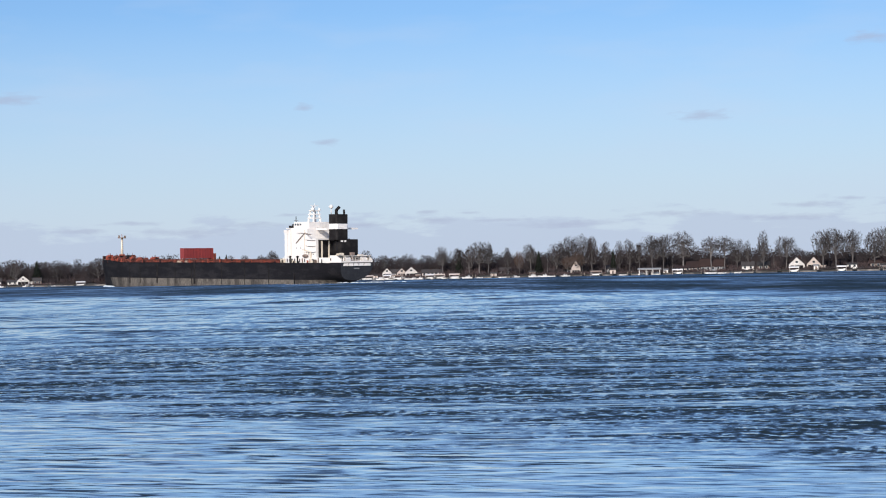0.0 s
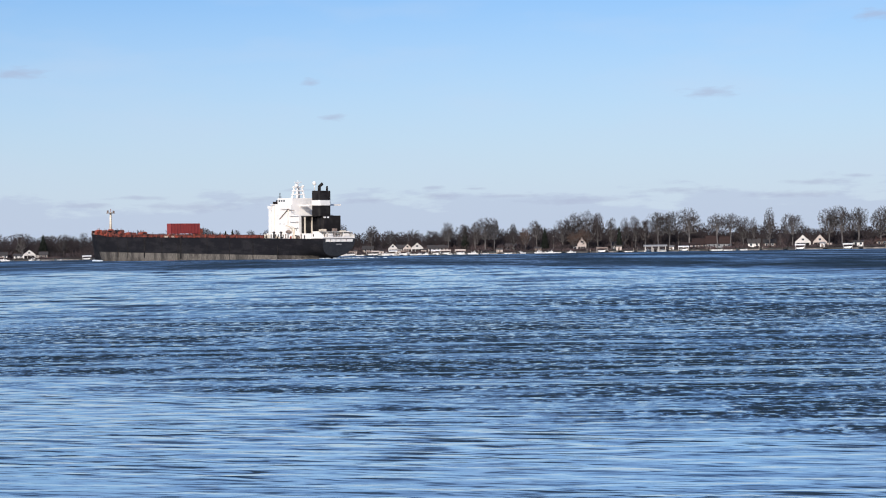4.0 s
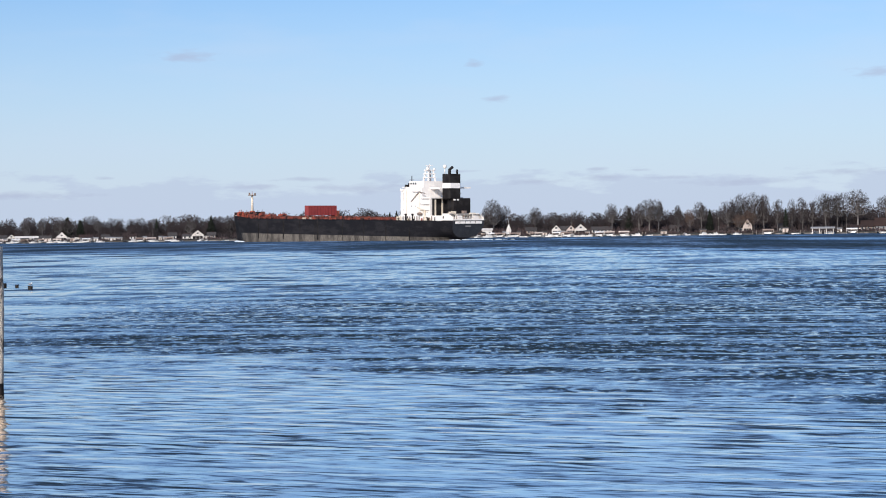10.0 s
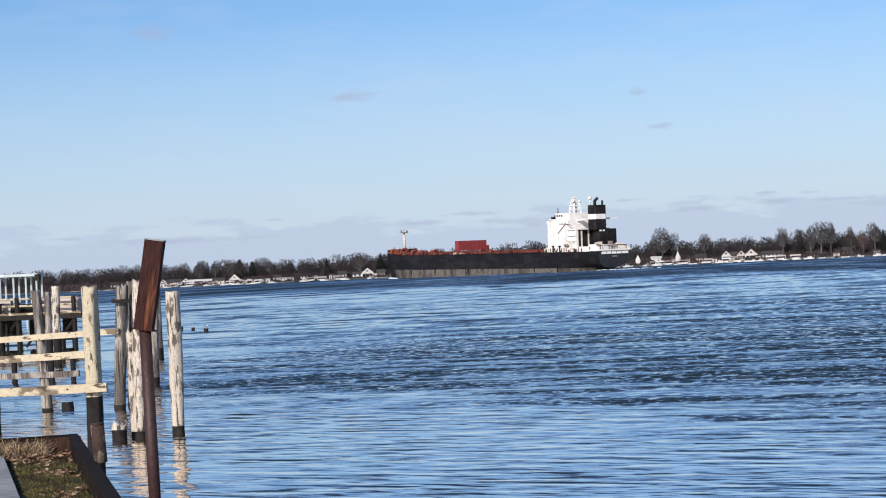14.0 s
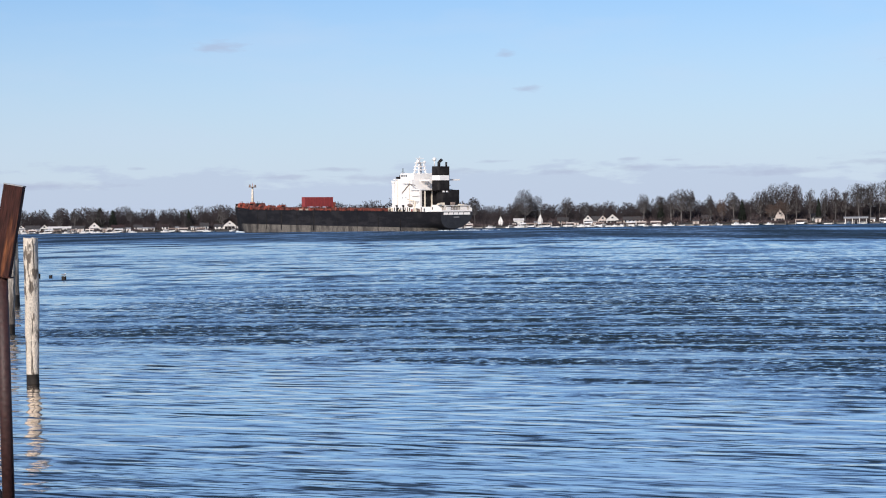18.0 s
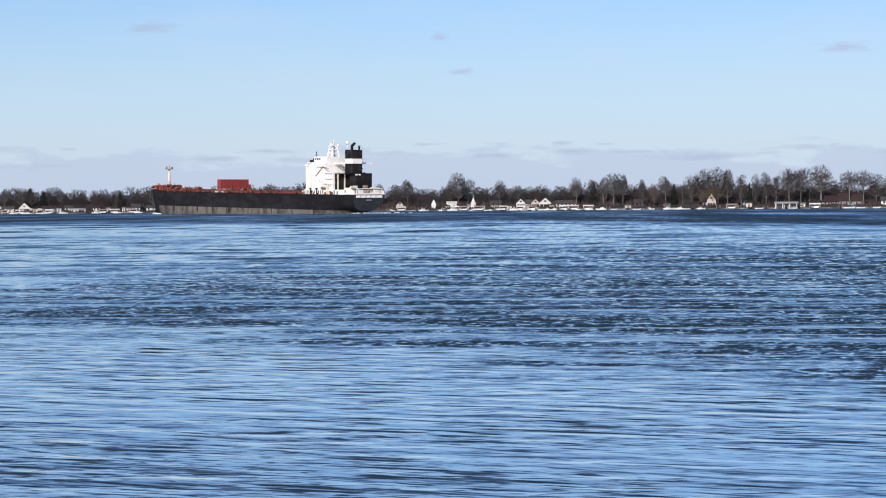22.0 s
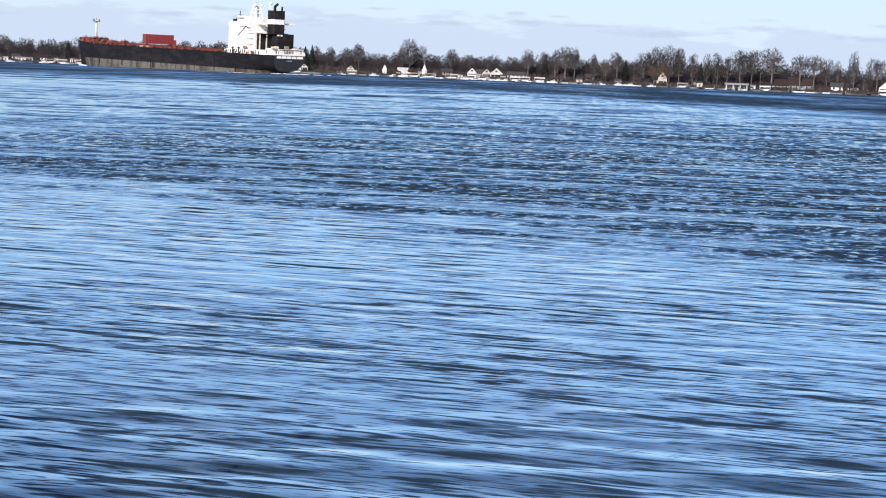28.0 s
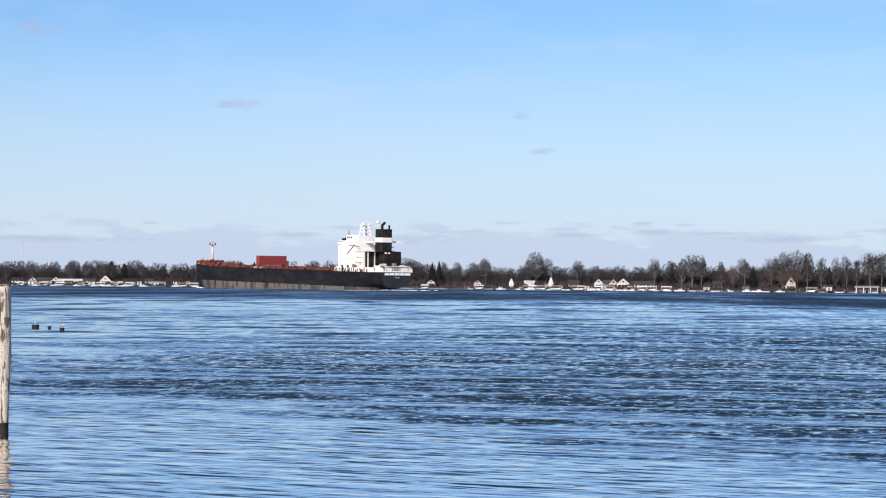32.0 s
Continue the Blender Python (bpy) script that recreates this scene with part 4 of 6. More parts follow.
def build_stern(ship):
    stern = new("poop_deck")
    stern.parent = ship
    tagged(stern, "white poop deckhouse and mooring deck")
    bm = bmesh.new()
    box(bm, 8.0, 42.5, -10.8, 10.8, DECK - 0.06, DECK + 2.4)
    part("poop_house", bm, M["white"], stern)
    # black plates stand for the shade inside openings along this wall
    for k in range(10):
        bm = bmesh.new()
        x = 25 + k * 1.9
        box(bm, x, x + 0.7, 10.97, 11.06, DECK + 0.2, DECK + 1.9)
        part("side_opening_shade", bm, M["black"], stern)
    bm = bmesh.new()
    out = [(x, hull_half(x, DECK) - 0.1) for x in (0.4, 4, 9)]
    prism(bm, out[::-1] + [(x, -y) for x, y in out], DECK + 0.1, DECK + 0.9)
    part("mooring_deck", bm, M["white"], stern)
    for x, y, h in ((5.5, 7.0, 3.0), (6.5, 2.0, 2.2), (5.0, -3.0, 2.6), (6.8, -7.5, 3.2), (2.4, 4.5, 1.6), (2.4, -5.5, 1.6)):
        bm = bmesh.new()
        box(bm, x - 1.3, x + 1.3, y - 1.4, y + 1.4, DECK + 0.85, DECK + 0.85 + h * 0.7)
        tube(bm, (x, y - 1.6, DECK + 0.85 + h * 0.7), (x, y + 1.6, DECK + 0.85 + h * 0.7), 0.7, n=10)
        part("mooring_winch", bm, M["cream"] if h > 2 else M["white"], stern)
    # raised docking platform over the winches, on posts, with sloping side screens
    bm = bmesh.new()
    box(bm, 1.2, 8.2, -9.2, 6.5, DECK + 3.0, DECK + 3.22)
    part("docking_platform", bm, M["white"], stern)
    for x in (1.6, 7.6):
        for y in (-8.8, -3.5, 1.5, 6.0):
            bm = bmesh.new()
            tube(bm, (x, y, DECK + 0.8), (x, y, DECK + 3.1), 0.16, n=6)
            part("platform_post", bm, M["white"], stern)
    for y in (9.0, -9.6):
        bm = bmesh.new()
        v = [bm.verts.new((x, y + o, z)) for o in (0, 0.25) for x, z in ((0.6, DECK + 0.6), (0.6, DECK + 1.5), (4.5, DECK + 3.4), (9.0, DECK + 3.4), (9.0, DECK + 0.6))]
        bm.faces.new(v[:5]), bm.faces.new(v[5:][::-1])
        for i in range(5):
            bm.faces.new((v[i], v[(i + 1) % 5], v[5 + (i + 1) % 5], v[5 + i]))
        part("side_screen", bm, M["white"], stern)
    bm = bmesh.new()
    for k in range(12):
        y = -9.4 + 18.8 * k / 11
        tube(bm, (0.5, y, DECK + 0.8), (0.5, y, DECK + 2.2), 0.06, n=4)
    for z in (1.5, 2.2):
        tube(bm, (0.5, -9.4, DECK + z), (0.5, 9.4, DECK + z), 0.06, n=4)
    part("stern_rail", bm, M["white"], stern)
    # black plates stand for shaded gaps; gear lockers round the mooring deck
    for y in (-8.0, -4.6, -1.0, 2.6, 6.4, 9.2):
        bm = bmesh.new()
        box(bm, 7.93, 8.01, y - 0.6, y + 0.6, DECK + 0.9, DECK + 2.2)
        part("gap_shade", bm, M["black"], stern)
    for x, y, z in ((3.6, 8.2, 1.3), (4.6, -0.6, 1.9), (3.0, -7.6, 1.2), (6.2, 4.6, 1.6)):
        bm = bmesh.new()
        box(bm, x - 0.8, x + 0.8, y - 0.9, y + 0.9, DECK + 3.4 if z > 1.25 else DECK + 0.85, DECK + 3.4 + z * 0.7 if z > 1.25 else DECK + 0.85 + z)
        part("gear_locker", bm, M["tan"] if z > 1.7 else M["cream"], stern)
    # free-fall boat frame, port crane
    bm = bmesh.new()
    tube(bm, (21.0, 10.9, DECK), (21.0, 10.9, DECK + 5.2), 0.35), tube(bm, (21.0, 10.9, DECK + 5.2), (27.0, 11.0, DECK + 6.2), 0.25)
    tube(bm, (21.0, 10.9, DECK + 3.2), (24.5, 11.0, DECK + 5.6), 0.15, n=5)
    part("davit", bm, M["cream"], stern)
    bm = bmesh.new()
    ball(bm, (24.5, 11.4, DECK + 3.2), (2.1, 0.8, 0.8))
    part("lifeboat", bm, M["tan"], stern, "tan lifeboat", smooth=True)
    # lockers, rafts and bollards along the side deck
    rng = random.Random(31)
    for k in range(22):
        x, w, h = rng.uniform(12, 43), rng.uniform(0.4, 1.4), rng.uniform(0.6, 1.9)
        bm = bmesh.new()
        if k % 3:
            box(bm, x, x + w, 11.1, 11.7, DECK - 0.02, DECK + h)
            part("side_locker", bm, M[rng.choice(("black", "tan", "cream", "black", "gear"))], stern)
        else:
            tube(bm, (x, 11.4, DECK - 0.02), (x, 11.4, DECK + h + 0.5), 0.22, n=7)
            part("side_bollard", bm, M[rng.choice(("black", "tan"))], stern)
    # black boxes stand for shaded gaps, tan and red ones for gear
    for k in range(12):
        bm = bmesh.new()
        x, y, w = rng.uniform(0.8, 6.5), rng.uniform(-8.5, 8.5), rng.uniform(0.3, 0.9)
        box(bm, x, x + w, y, y + w * 1.4, DECK + 0.85, DECK + rng.uniform(1.5, 3.0))
        part("mooring_gear", bm, M[rng.choice(("black", "tan", "gear", "black"))], stern)
    for x in (30.5, 36.0):
        bm = bmesh.new()
        tube(bm, (x, 11.2, DECK), (x, 11.2, DECK + 2.6), 0.35)
        ball(bm, (x, 11.2, DECK + 2.8), (0.8, 0.8, 0.5))
        part("vent_cowl", bm, M["black"], stern)
    # the name across the transom, unreadable at this distance: two rows of bars
    x = hull_x(0, DECK - 0.9) - 0.12
    for y0, y1 in ((8.3, 5.7), (5.3, 2.4), (2.0, -0.6), (-1.0, -3.8), (-4.2, -8.0)):
        bm = bmesh.new()
        box(bm, x, x + 1.0, y1, y0, DECK - 1.5, DECK - 0.3)
        part("name_bar", bm, M["white"], stern)
    x = hull_x(0, DECK - 2.6) - 0.12
    bm = bmesh.new()
    box(bm, x, x + 1.2, -1.6, 1.6, DECK - 3.0, DECK - 2.4)
    part("port_bar", bm, M["grey_siding"], stern)


ship = build_ship()

# ---------------------------------------------------------------- bare winter trees
def grow(seed, wide, tall, centre, points=380, tufts=4, reach=0.05, clear=0.3, ragged=0.25):
    """A bare tree of height 1 that fills an uneven crown: segments of its wood and of its fine twigs."""
    rng = np.random.default_rng(seed)
    lobes = rng.normal(size=(7, 3))
    lobes /= np.linalg.norm(lobes, axis=1)[:, None]
    pts = []
    while len(pts) < points:
        d = rng.normal(size=3)
        d /= np.linalg.norm(d)
        r = rng.random() ** 0.42 * (1 - ragged * (1 - np.clip((lobes @ d).max(), 0, 1)) * 2.2)
        q = np.array([0, 0, centre]) + d * r * np.array([wide, wide, tall])
        if clear * 0.9 < q[2] < 1.0:
            pts.append(q)
    pts = np.array(pts)
    nodes = [np.array([0.0, 0.0, -0.03])]
    parent = [-1]
    fork = clear + 0.05
    for k in range(1, 7):
        t = k / 6
        nodes.append(np.array([0.012 * math.sin(3 * t + seed), 0.012 * math.cos(2 * t + seed), -0.03 + t * (fork + 0.03)]))
        parent.append(k - 1)
    # main limbs fan out from the fork
    limbs = 7
    for k in range(limbs):
        a = 2 * math.pi * (k + rng.uniform(-0.3, 0.3)) / limbs
        out = rng.uniform(0.15, 0.75) if k else 0.05
        tip = np.array([wide * out * math.cos(a), wide * out * math.sin(a), centre + tall * rng.uniform(0.35, 0.75) * (1.1 - 0.5 * out)])
        low, steps = nodes[5 + k % 2], 6
        for j in range(1, steps + 1):
            t = j / steps
            q = low + (tip - low) * t
            q[:2] = low[:2] + (tip - low)[:2] * t ** 1.35
            nodes.append(q + rng.normal(size=3) * 0.008)
            parent.append(5 + k % 2 if j == 1 else len(nodes) - 2)
    low = 6
    order = np.argsort(np.linalg.norm(pts - np.array([0, 0, clear]), axis=1))
    for q in pts[order]:
        arr = np.array(nodes[low:])
        d = np.linalg.norm(arr - q, axis=1) + 0.6 * np.maximum(0, arr[:, 2] - q[2])
        j = int(np.argmin(d)) + low
        mid = (nodes[j] + q) / 2 + rng.normal(size=3) * 0.10 * np.linalg.norm(q - nodes[j])
        nodes.append(mid), parent.append(j)
        nodes.append(q), parent.append(len(nodes) - 2)
    load = np.ones(len(nodes))
    for k in range(len(nodes) - 1, 0, -1):
        load[parent[k]] += load[k]
    wood, fine = [], []
    for k in range(1, len(nodes)):
        r0, r1 = (0.00085 * load[parent[k]] ** 0.53, 0.00085 * load[k] ** 0.53)
        (wood if load[k] > 8 else fine).append((Vector(nodes[parent[k]]), Vector(nodes[k]), float(min(r0, 0.02)), float(min(r1, 0.018))))
    for q in pts:
        out = q - np.array([0, 0, clear])
        out /= np.linalg.norm(out)
        for _ in range(tufts):
            d = out * 0.6 + np.array([0, 0, 0.45]) + rng.normal(size=3) * 0.6
            fine.append((Vector(q), Vector(q + d / np.linalg.norm(d) * reach * rng.uniform(0.5, 1.2)), 0.0013, 0.0008))
    return wood, fine


def sticks(segs):
    """Three-sided tapered sticks as plain arrays."""
    verts, faces = [], []
    for p, q, r0, r1 in segs:
        d = (q - p).normalized()
        u = d.cross(Vector((0.3, 0.9, 0.1)))
        u = u.normalized() if u.length > 1e-3 else Vector((1, 0, 0))
        w = d.cross(u)
        k = len(verts)
        for c, r in ((p, r0), (q, r1)):
            for i in range(3):
                a = 2.0944 * i
                verts.append(tuple(c + r * (math.cos(a) * u + math.sin(a) * w)))
        faces += [(k, k + 1, k + 4, k + 3), (k + 1, k + 2, k + 5, k + 4), (k + 2, k, k + 3, k + 5)]
    return verts, faces


# height 1 variants: broad, tall, open, narrow, umbrella
HABITS = {
    "broad": [grow(s, 0.42, 0.40, 0.59, 850, 6, 0.055, 0.16) for s in (1, 2, 9)],
    "tall": [grow(s, 0.24, 0.42, 0.58, 620, 6, 0.05, 0.20) for s in (3, 4, 5)],
    "open": [grow(s, 0.33, 0.35, 0.64, 640, 6, 0.055, 0.28) for s in (6, 7, 10)],
    "umbrella": [grow(s, 0.40, 0.25, 0.74, 560, 6, 0.055, 0.42) for s in (8, 11)],
}
TREE_MESH = {}


def ribbons(segs):
    """Flat tapered strips for the finest twigs, as plain arrays."""
    verts, faces = [], []
    for n, (p, q, r0, r1) in enumerate(segs):
        d = (q - p).normalized()
        u = d.cross(Vector((math.sin(n * 2.4), math.cos(n * 2.4), 0.4)))
        u = u.normalized() if u.length > 1e-3 else Vector((1, 0, 0))
        k = len(verts)
        verts += [tuple(p - u * r0), tuple(p + u * r0), tuple(q + u * r1), tuple(q - u * r1)]
        faces.append((k, k + 1, k + 2, k + 3))
    return verts, faces


def fatten(segs, k):
    return [(p, q, max(r0, k), max(r1, k * 0.7)) for p, q, r0, r1 in segs]


for habit, kinds in HABITS.items():
    for i, (wood, fine) in enumerate(kinds):
        v, f = sticks(wood)
        trunk = raw_mesh("trunk", v, f, M["trunk"])
        v, f = ribbons(fatten(fine, 0.0015))
        TREE_MESH[habit, i] = (trunk, {k: raw_mesh("crown", v, f, M[k]) for k in ("twigs", "pale_twigs", "rust_leaf")})


def plant_tree(az, back, high, habit="tall", wide=1.0, twig="twigs", turn=0.0, label="bare deciduous tree with a fine twiggy crown"):
    kinds = [k for k in TREE_MESH if k[0] == habit]
    trunk, crowns = TREE_MESH[kinds[int(abs(az) * 13) % len(kinds)]]
    p = shore_point(az, back, land_height(back) - 0.2)
    tree = thing("tree", label, "tree", Matrix.LocRotScale(p, Euler((0, 0, turn)), (high * wide, high * wide, high)), "bare trees along the far bank")
    for name, me in (("trunk", trunk), ("crown", crowns[twig])):
        ob = new(name, me)
        ob.parent = tree
    return tree


def conifer_mesh(seed):
    rng = random.Random(seed)
    verts, faces = [], []
    for k in range(520):
        z = 0.06 + 0.94 * (1 - rng.random() ** 0.8)
        r = (1.02 - z) ** 0.65 * 0.25 * rng.uniform(0.5, 1.1)
        a = rng.uniform(0, 2 * math.pi)
        c = Vector((math.cos(a) * r * 0.55, math.sin(a) * r * 0.55, z))
        tip = Vector((math.cos(a) * r, math.sin(a) * r, z - 0.035))
        side = Vector((-math.sin(a), math.cos(a), 0)) * (0.012 + 0.18 * r)
        n = len(verts)
        verts += [tuple(c + Vector((0, 0, 0.03))), tuple(c - side), tuple(tip), tuple(c + side), tuple(c - Vector((0, 0, 0.02)))]
        faces += [(n, n + 1, n + 2), (n, n + 2, n + 3), (n + 4, n + 2, n + 1), (n + 4, n + 3, n + 2)]
    return raw_mesh("crown", verts, faces, M["conifer"])


CONIFERS = [conifer_mesh(s) for s in (1, 2)]


def plant_conifer(az, back, high, wide=1.0):
    p = shore_point(az, back, land_height(back) - 0.2)
    tree = thing("conifer", "dark evergreen conifer with a pointed crown", "conifer", Matrix.LocRotScale(p, Euler((0, 0, az * 7)), (high * wide, high * wide, high)), "conifers along the far bank")
    ob = new("crown", CONIFERS[int(abs(az) * 10) % 2])
    ob.parent = tree
    v, f = sticks([(Vector((0, 0, -0.02)), Vector((0, 0, 0.8)), 0.016, 0.006)])
    ob = new("trunk", raw_mesh("trunk", v, f, M["trunk"]))
    ob.parent = tree


def px(x, centre=728.0):
    """Heading in degrees of a mark that stands x units right of the gabled house."""
    return math.degrees((x - centre) / 3300.0)


# trees that stand out: offset, metres back, height, habit, width, twigs
def plant_stretch(row):
    for x, back, high, habit, wide, twig in row:
        plant_tree(px(x), back, high * 1.05, habit, wide, twig, turn=x * 0.7)


plant_stretch((
    (782, 34, 19.5, "open", 0.8, "pale_twigs"), (812, 40, 20, "tall", 0.85, "twigs"), (830, 36, 20, "tall", 0.8, "twigs"), (848, 30, 22, "open", 0.9, "pale_twigs"),
    (864, 36, 21.5, "open", 0.85, "pale_twigs"), (898, 30, 18, "tall", 0.7, "twigs"), (918, 26, 15, "broad", 0.6, "rust_leaf"), (938, 34, 20, "open", 0.8, "pale_twigs"),
    (985, 40, 20, "broad", 0.75, "twigs"), (1005, 34, 23, "broad", 0.85, "twigs"), (1030, 30, 24, "broad", 0.85, "twigs"), (1020, 22, 13, "broad", 0.9, "rust_leaf"),
    (1003, 20, 11, "broad", 0.9, "rust_leaf"), (1046, 32, 23.5, "tall", 0.8, "twigs"), (1070, 34, 20, "tall", 0.8, "twigs"), (1095, 36, 19, "tall", 0.8, "twigs"),
    (1112, 30, 21, "tall", 0.75, "twigs"), (1130, 34, 20.5, "tall", 0.8, "twigs"), (1152, 26, 23.5, "open", 0.9, "pale_twigs"), (1172, 30, 24, "open", 0.95, "pale_twigs"),
    (1207, 24, 24.5, "open", 1.0, "pale_twigs"), (1255, 26, 20, "umbrella", 0.85, "pale_twigs"),
))
plant_stretch((
    (1278, 30, 20, "umbrella", 0.85, "pale_twigs"), (1300, 36, 18.5, "broad", 0.7, "twigs"), (1318, 34, 17, "tall", 0.7, "twigs"), (1345, 24, 22.5, "tall", 0.75, "pale_twigs"),
    (1384, 28, 20.5, "open", 1.0, "pale_twigs"), (1448, 28, 22, "open", 0.95, "pale_twigs"), (1468, 26, 24, "open", 1.0, "pale_twigs"), (1497, 30, 23, "open", 0.85, "pale_twigs"),
    (1535, 30, 22, "broad", 0.8, "pale_twigs"), (1556, 26, 23, "broad", 0.8, "pale_twigs"), (1585, 30, 22, "tall", 0.9, "twigs"), (1610, 30, 22, "open", 0.9, "twigs"),
    (574, 44, 25, "broad", 0.75, "pale_twigs"), (560, 60, 19, "broad", 0.6, "twigs"), (592, 60, 20, "broad", 0.7, "twigs"), (646, 46, 18.5, "open", 0.8, "pale_twigs"),
    (680, 90, 15, "broad", 0.6, "pale_twigs"), (484, 40, 21, "open", 0.75, "pale_twigs"), (436, 50, 18, "open", 0.7, "twigs"), (464, 60, 17, "broad", 0.7, "twigs"),
    (410, 60, 18, "tall", 0.8, "twigs"), (-170, 40, 17, "broad", 0.8, "twigs"),
))
plant_stretch((
    (-185, 50, 18, "broad", 0.8, "twigs"), (-215, 40, 18.5, "open", 0.8, "pale_twigs"), (-242, 50, 17, "broad", 0.8, "twigs"), (-307, 50, 18, "broad", 0.8, "twigs"),
    (-350, 50, 18, "broad", 0.8, "twigs"), (-120, 50, 17, "open", 0.8, "pale_twigs"), (40, 50, 17, "broad", 0.8, "twigs"), (110, 50, 18, "broad", 0.8, "twigs"),
    (180, 50, 18, "broad", 0.9, "twigs"), (300, 50, 17, "broad", 0.8, "twigs"),
))

for x, back, high, wide in ((953, 34, 14.5, 1.0), (1084, 34, 14.5, 0.8), (-19, 60, 15.5, 0.9), (36, 60, 15.5, 0.9), (-172, 42, 18, 1.5), (-150, 44, 16, 1.4),
                            (390, 44, 17, 1.0), (402, 40, 18, 0.9), (76, 40, 17, 1.3), (812, 40, 15, 1.0)):
    plant_conifer(px(x), back, high, wide)


def build_woods():
    """The unbroken wood behind the houses: too many trees to count, in one mesh."""
    rng = random.Random(11)
    kinds = []
    for s in (21, 22, 23, 24):
        wood, fine = grow(s, 0.40, 0.44, 0.55, 190, 5, 0.06, 0.08)
        v, f = sticks(fatten(wood, 0.005))
        v2, f2 = ribbons(fatten(fine, 0.0048))
        f += [tuple(i + len(v) for i in q) for q in f2]
        v += v2
        # dense twig ends and undergrowth
        for fill in range(300):
            a, z = rng.uniform(0, 6.28), rng.uniform(0.0, 0.95) * rng.uniform(0.7, 1.0) * (1.0 if fill > 150 else 0.6)
            r = 0.34 * math.sin(math.pi * min(0.93, max(0.12, z * 0.8 + 0.16))) * math.sqrt(rng.random())
            c = Vector((r * math.cos(a), r * math.sin(a), z))
            d = Vector((rng.uniform(-1, 1), rng.uniform(-1, 1), rng.uniform(-0.6, 0.9))).normalized()
            w = d.cross(Vector((rng.uniform(-1, 1), rng.uniform(-1, 1), 0.3))).normalized() * (0.0085 if fill > 150 else 0.018)
            k = len(v)
            v += [tuple(q) for q in (c - w, c + w, c + w * 0.5 + d * (0.05 if fill > 150 else 0.1), c - w * 0.5 + d * (0.05 if fill > 150 else 0.1))]
            f.append((k, k + 1, k + 2, k + 3))
        kinds.append((np.array(v), np.array(f)))
    vs, fs, k = [], [], 0
    az = -26.0
    while az < 19.0:
        for back, lo, hi in ((60, 9, 13), (90, 12, 16.5), (135, 14, 19)):
            a = az + rng.uniform(-0.12, 0.12)
            tall = 1.0 if az < -9 else 1.13 if az < -6 else 0.88 if az < 9 else 0.8
            if -2.6 < a < 0.7:
                tall *= 0.97
            if 9.0 < a < 20 and rng.random() < 0.3:
                tall *= 0.8
            h = rng.uniform(lo, hi) * tall * 1.08
            v, f = kinds[rng.randrange(4)]
            b = back + rng.uniform(-15, 15)
            p = shore_point(a, b, land_height(b) - 0.3)
            t = rng.uniform(0, 6.28)
            c, s = math.cos(t), math.sin(t)
            w = h * rng.uniform(0.85, 1.15)
            q = np.stack([(v[:, 0] * c - v[:, 1] * s) * w + p.x, (v[:, 0] * s + v[:, 1] * c) * w + p.y, v[:, 2] * h + p.z], 1)
            vs.append(q), fs.append(f + k)
            k += len(v)
        az += 0.2
    vs, fs = np.concatenate(vs), np.concatenate(fs)
    me = bpy.data.meshes.new("woods")
    me.vertices.add(len(vs)), me.loops.add(fs.size), me.polygons.add(len(fs))
    me.vertices.foreach_set("co", vs.astype(np.float32).ravel())
    me.loops.foreach_set("vertex_index", fs.astype(np.int32).ravel())
    me.polygons.foreach_set("loop_start", np.arange(0, fs.size, 4, dtype=np.int32))
    me.update(calc_edges=True)
    me.materials.append(M["twigs"])
    tagged(new("woods", me), "dense bare brown winter woods behind the shore houses", "woods", kind="stuff")


build_woods()


def build_brush():
    """Bare shrubs and hedges between the houses and the water, in one mesh."""
    rng = random.Random(29)
    verts, faces = [], []
    for n in range(4800):
        az = rng.uniform(-30, 20)
        back = rng.uniform(6, 22) if n < 1500 else rng.uniform(32, 150)
        high = rng.uniform(1.0, 3.4) if back < 23 else rng.uniform(3.8, 5.8) + 0.058 * back
        if back < 23 and noise.noise(Vector((az * 1.9, 0, 3))) < -0.25:
            continue
        base = shore_point(az, back, land_height(back) - 0.2)
        for _ in range(32):
            p = base + Vector((rng.gauss(0, 0.55), rng.gauss(0, 0.55), 0.25 + rng.random() * 0.5)) * high * 0.8
            d = Vector((rng.uniform(-1, 1), rng.uniform(-1, 1), rng.uniform(0.2, 1.5))).normalized() * high * 0.45
            w = d.cross(Vector((rng.uniform(-1, 1), rng.uniform(-1, 1), 0.2))).normalized() * 0.22
            p.z = max(p.z - high * 0.3, base.z)
            k = len(verts)
            verts += [tuple(q) for q in (p - w, p + w, p + d + w * 0.3, p + d - w * 0.3)]
            faces.append((k, k + 1, k + 2, k + 3))
    tagged(new("brush", raw_mesh("brush", verts, faces, M["brush"])), "low bare shrubs and hedges on the far bank", "shrubs", kind="stuff")


build_brush()


# ---------------------------------------------------------------- houses, docks and boats on the far bank
def facing(az, back, z=None):
    """A pose on the far bank whose -y side looks over the river."""
    p = shore_point(az, back, land_height(back) - 0.1 if z is None else z)
    return Matrix.LocRotScale(p, Euler((0, 0, -radians(az))), None)


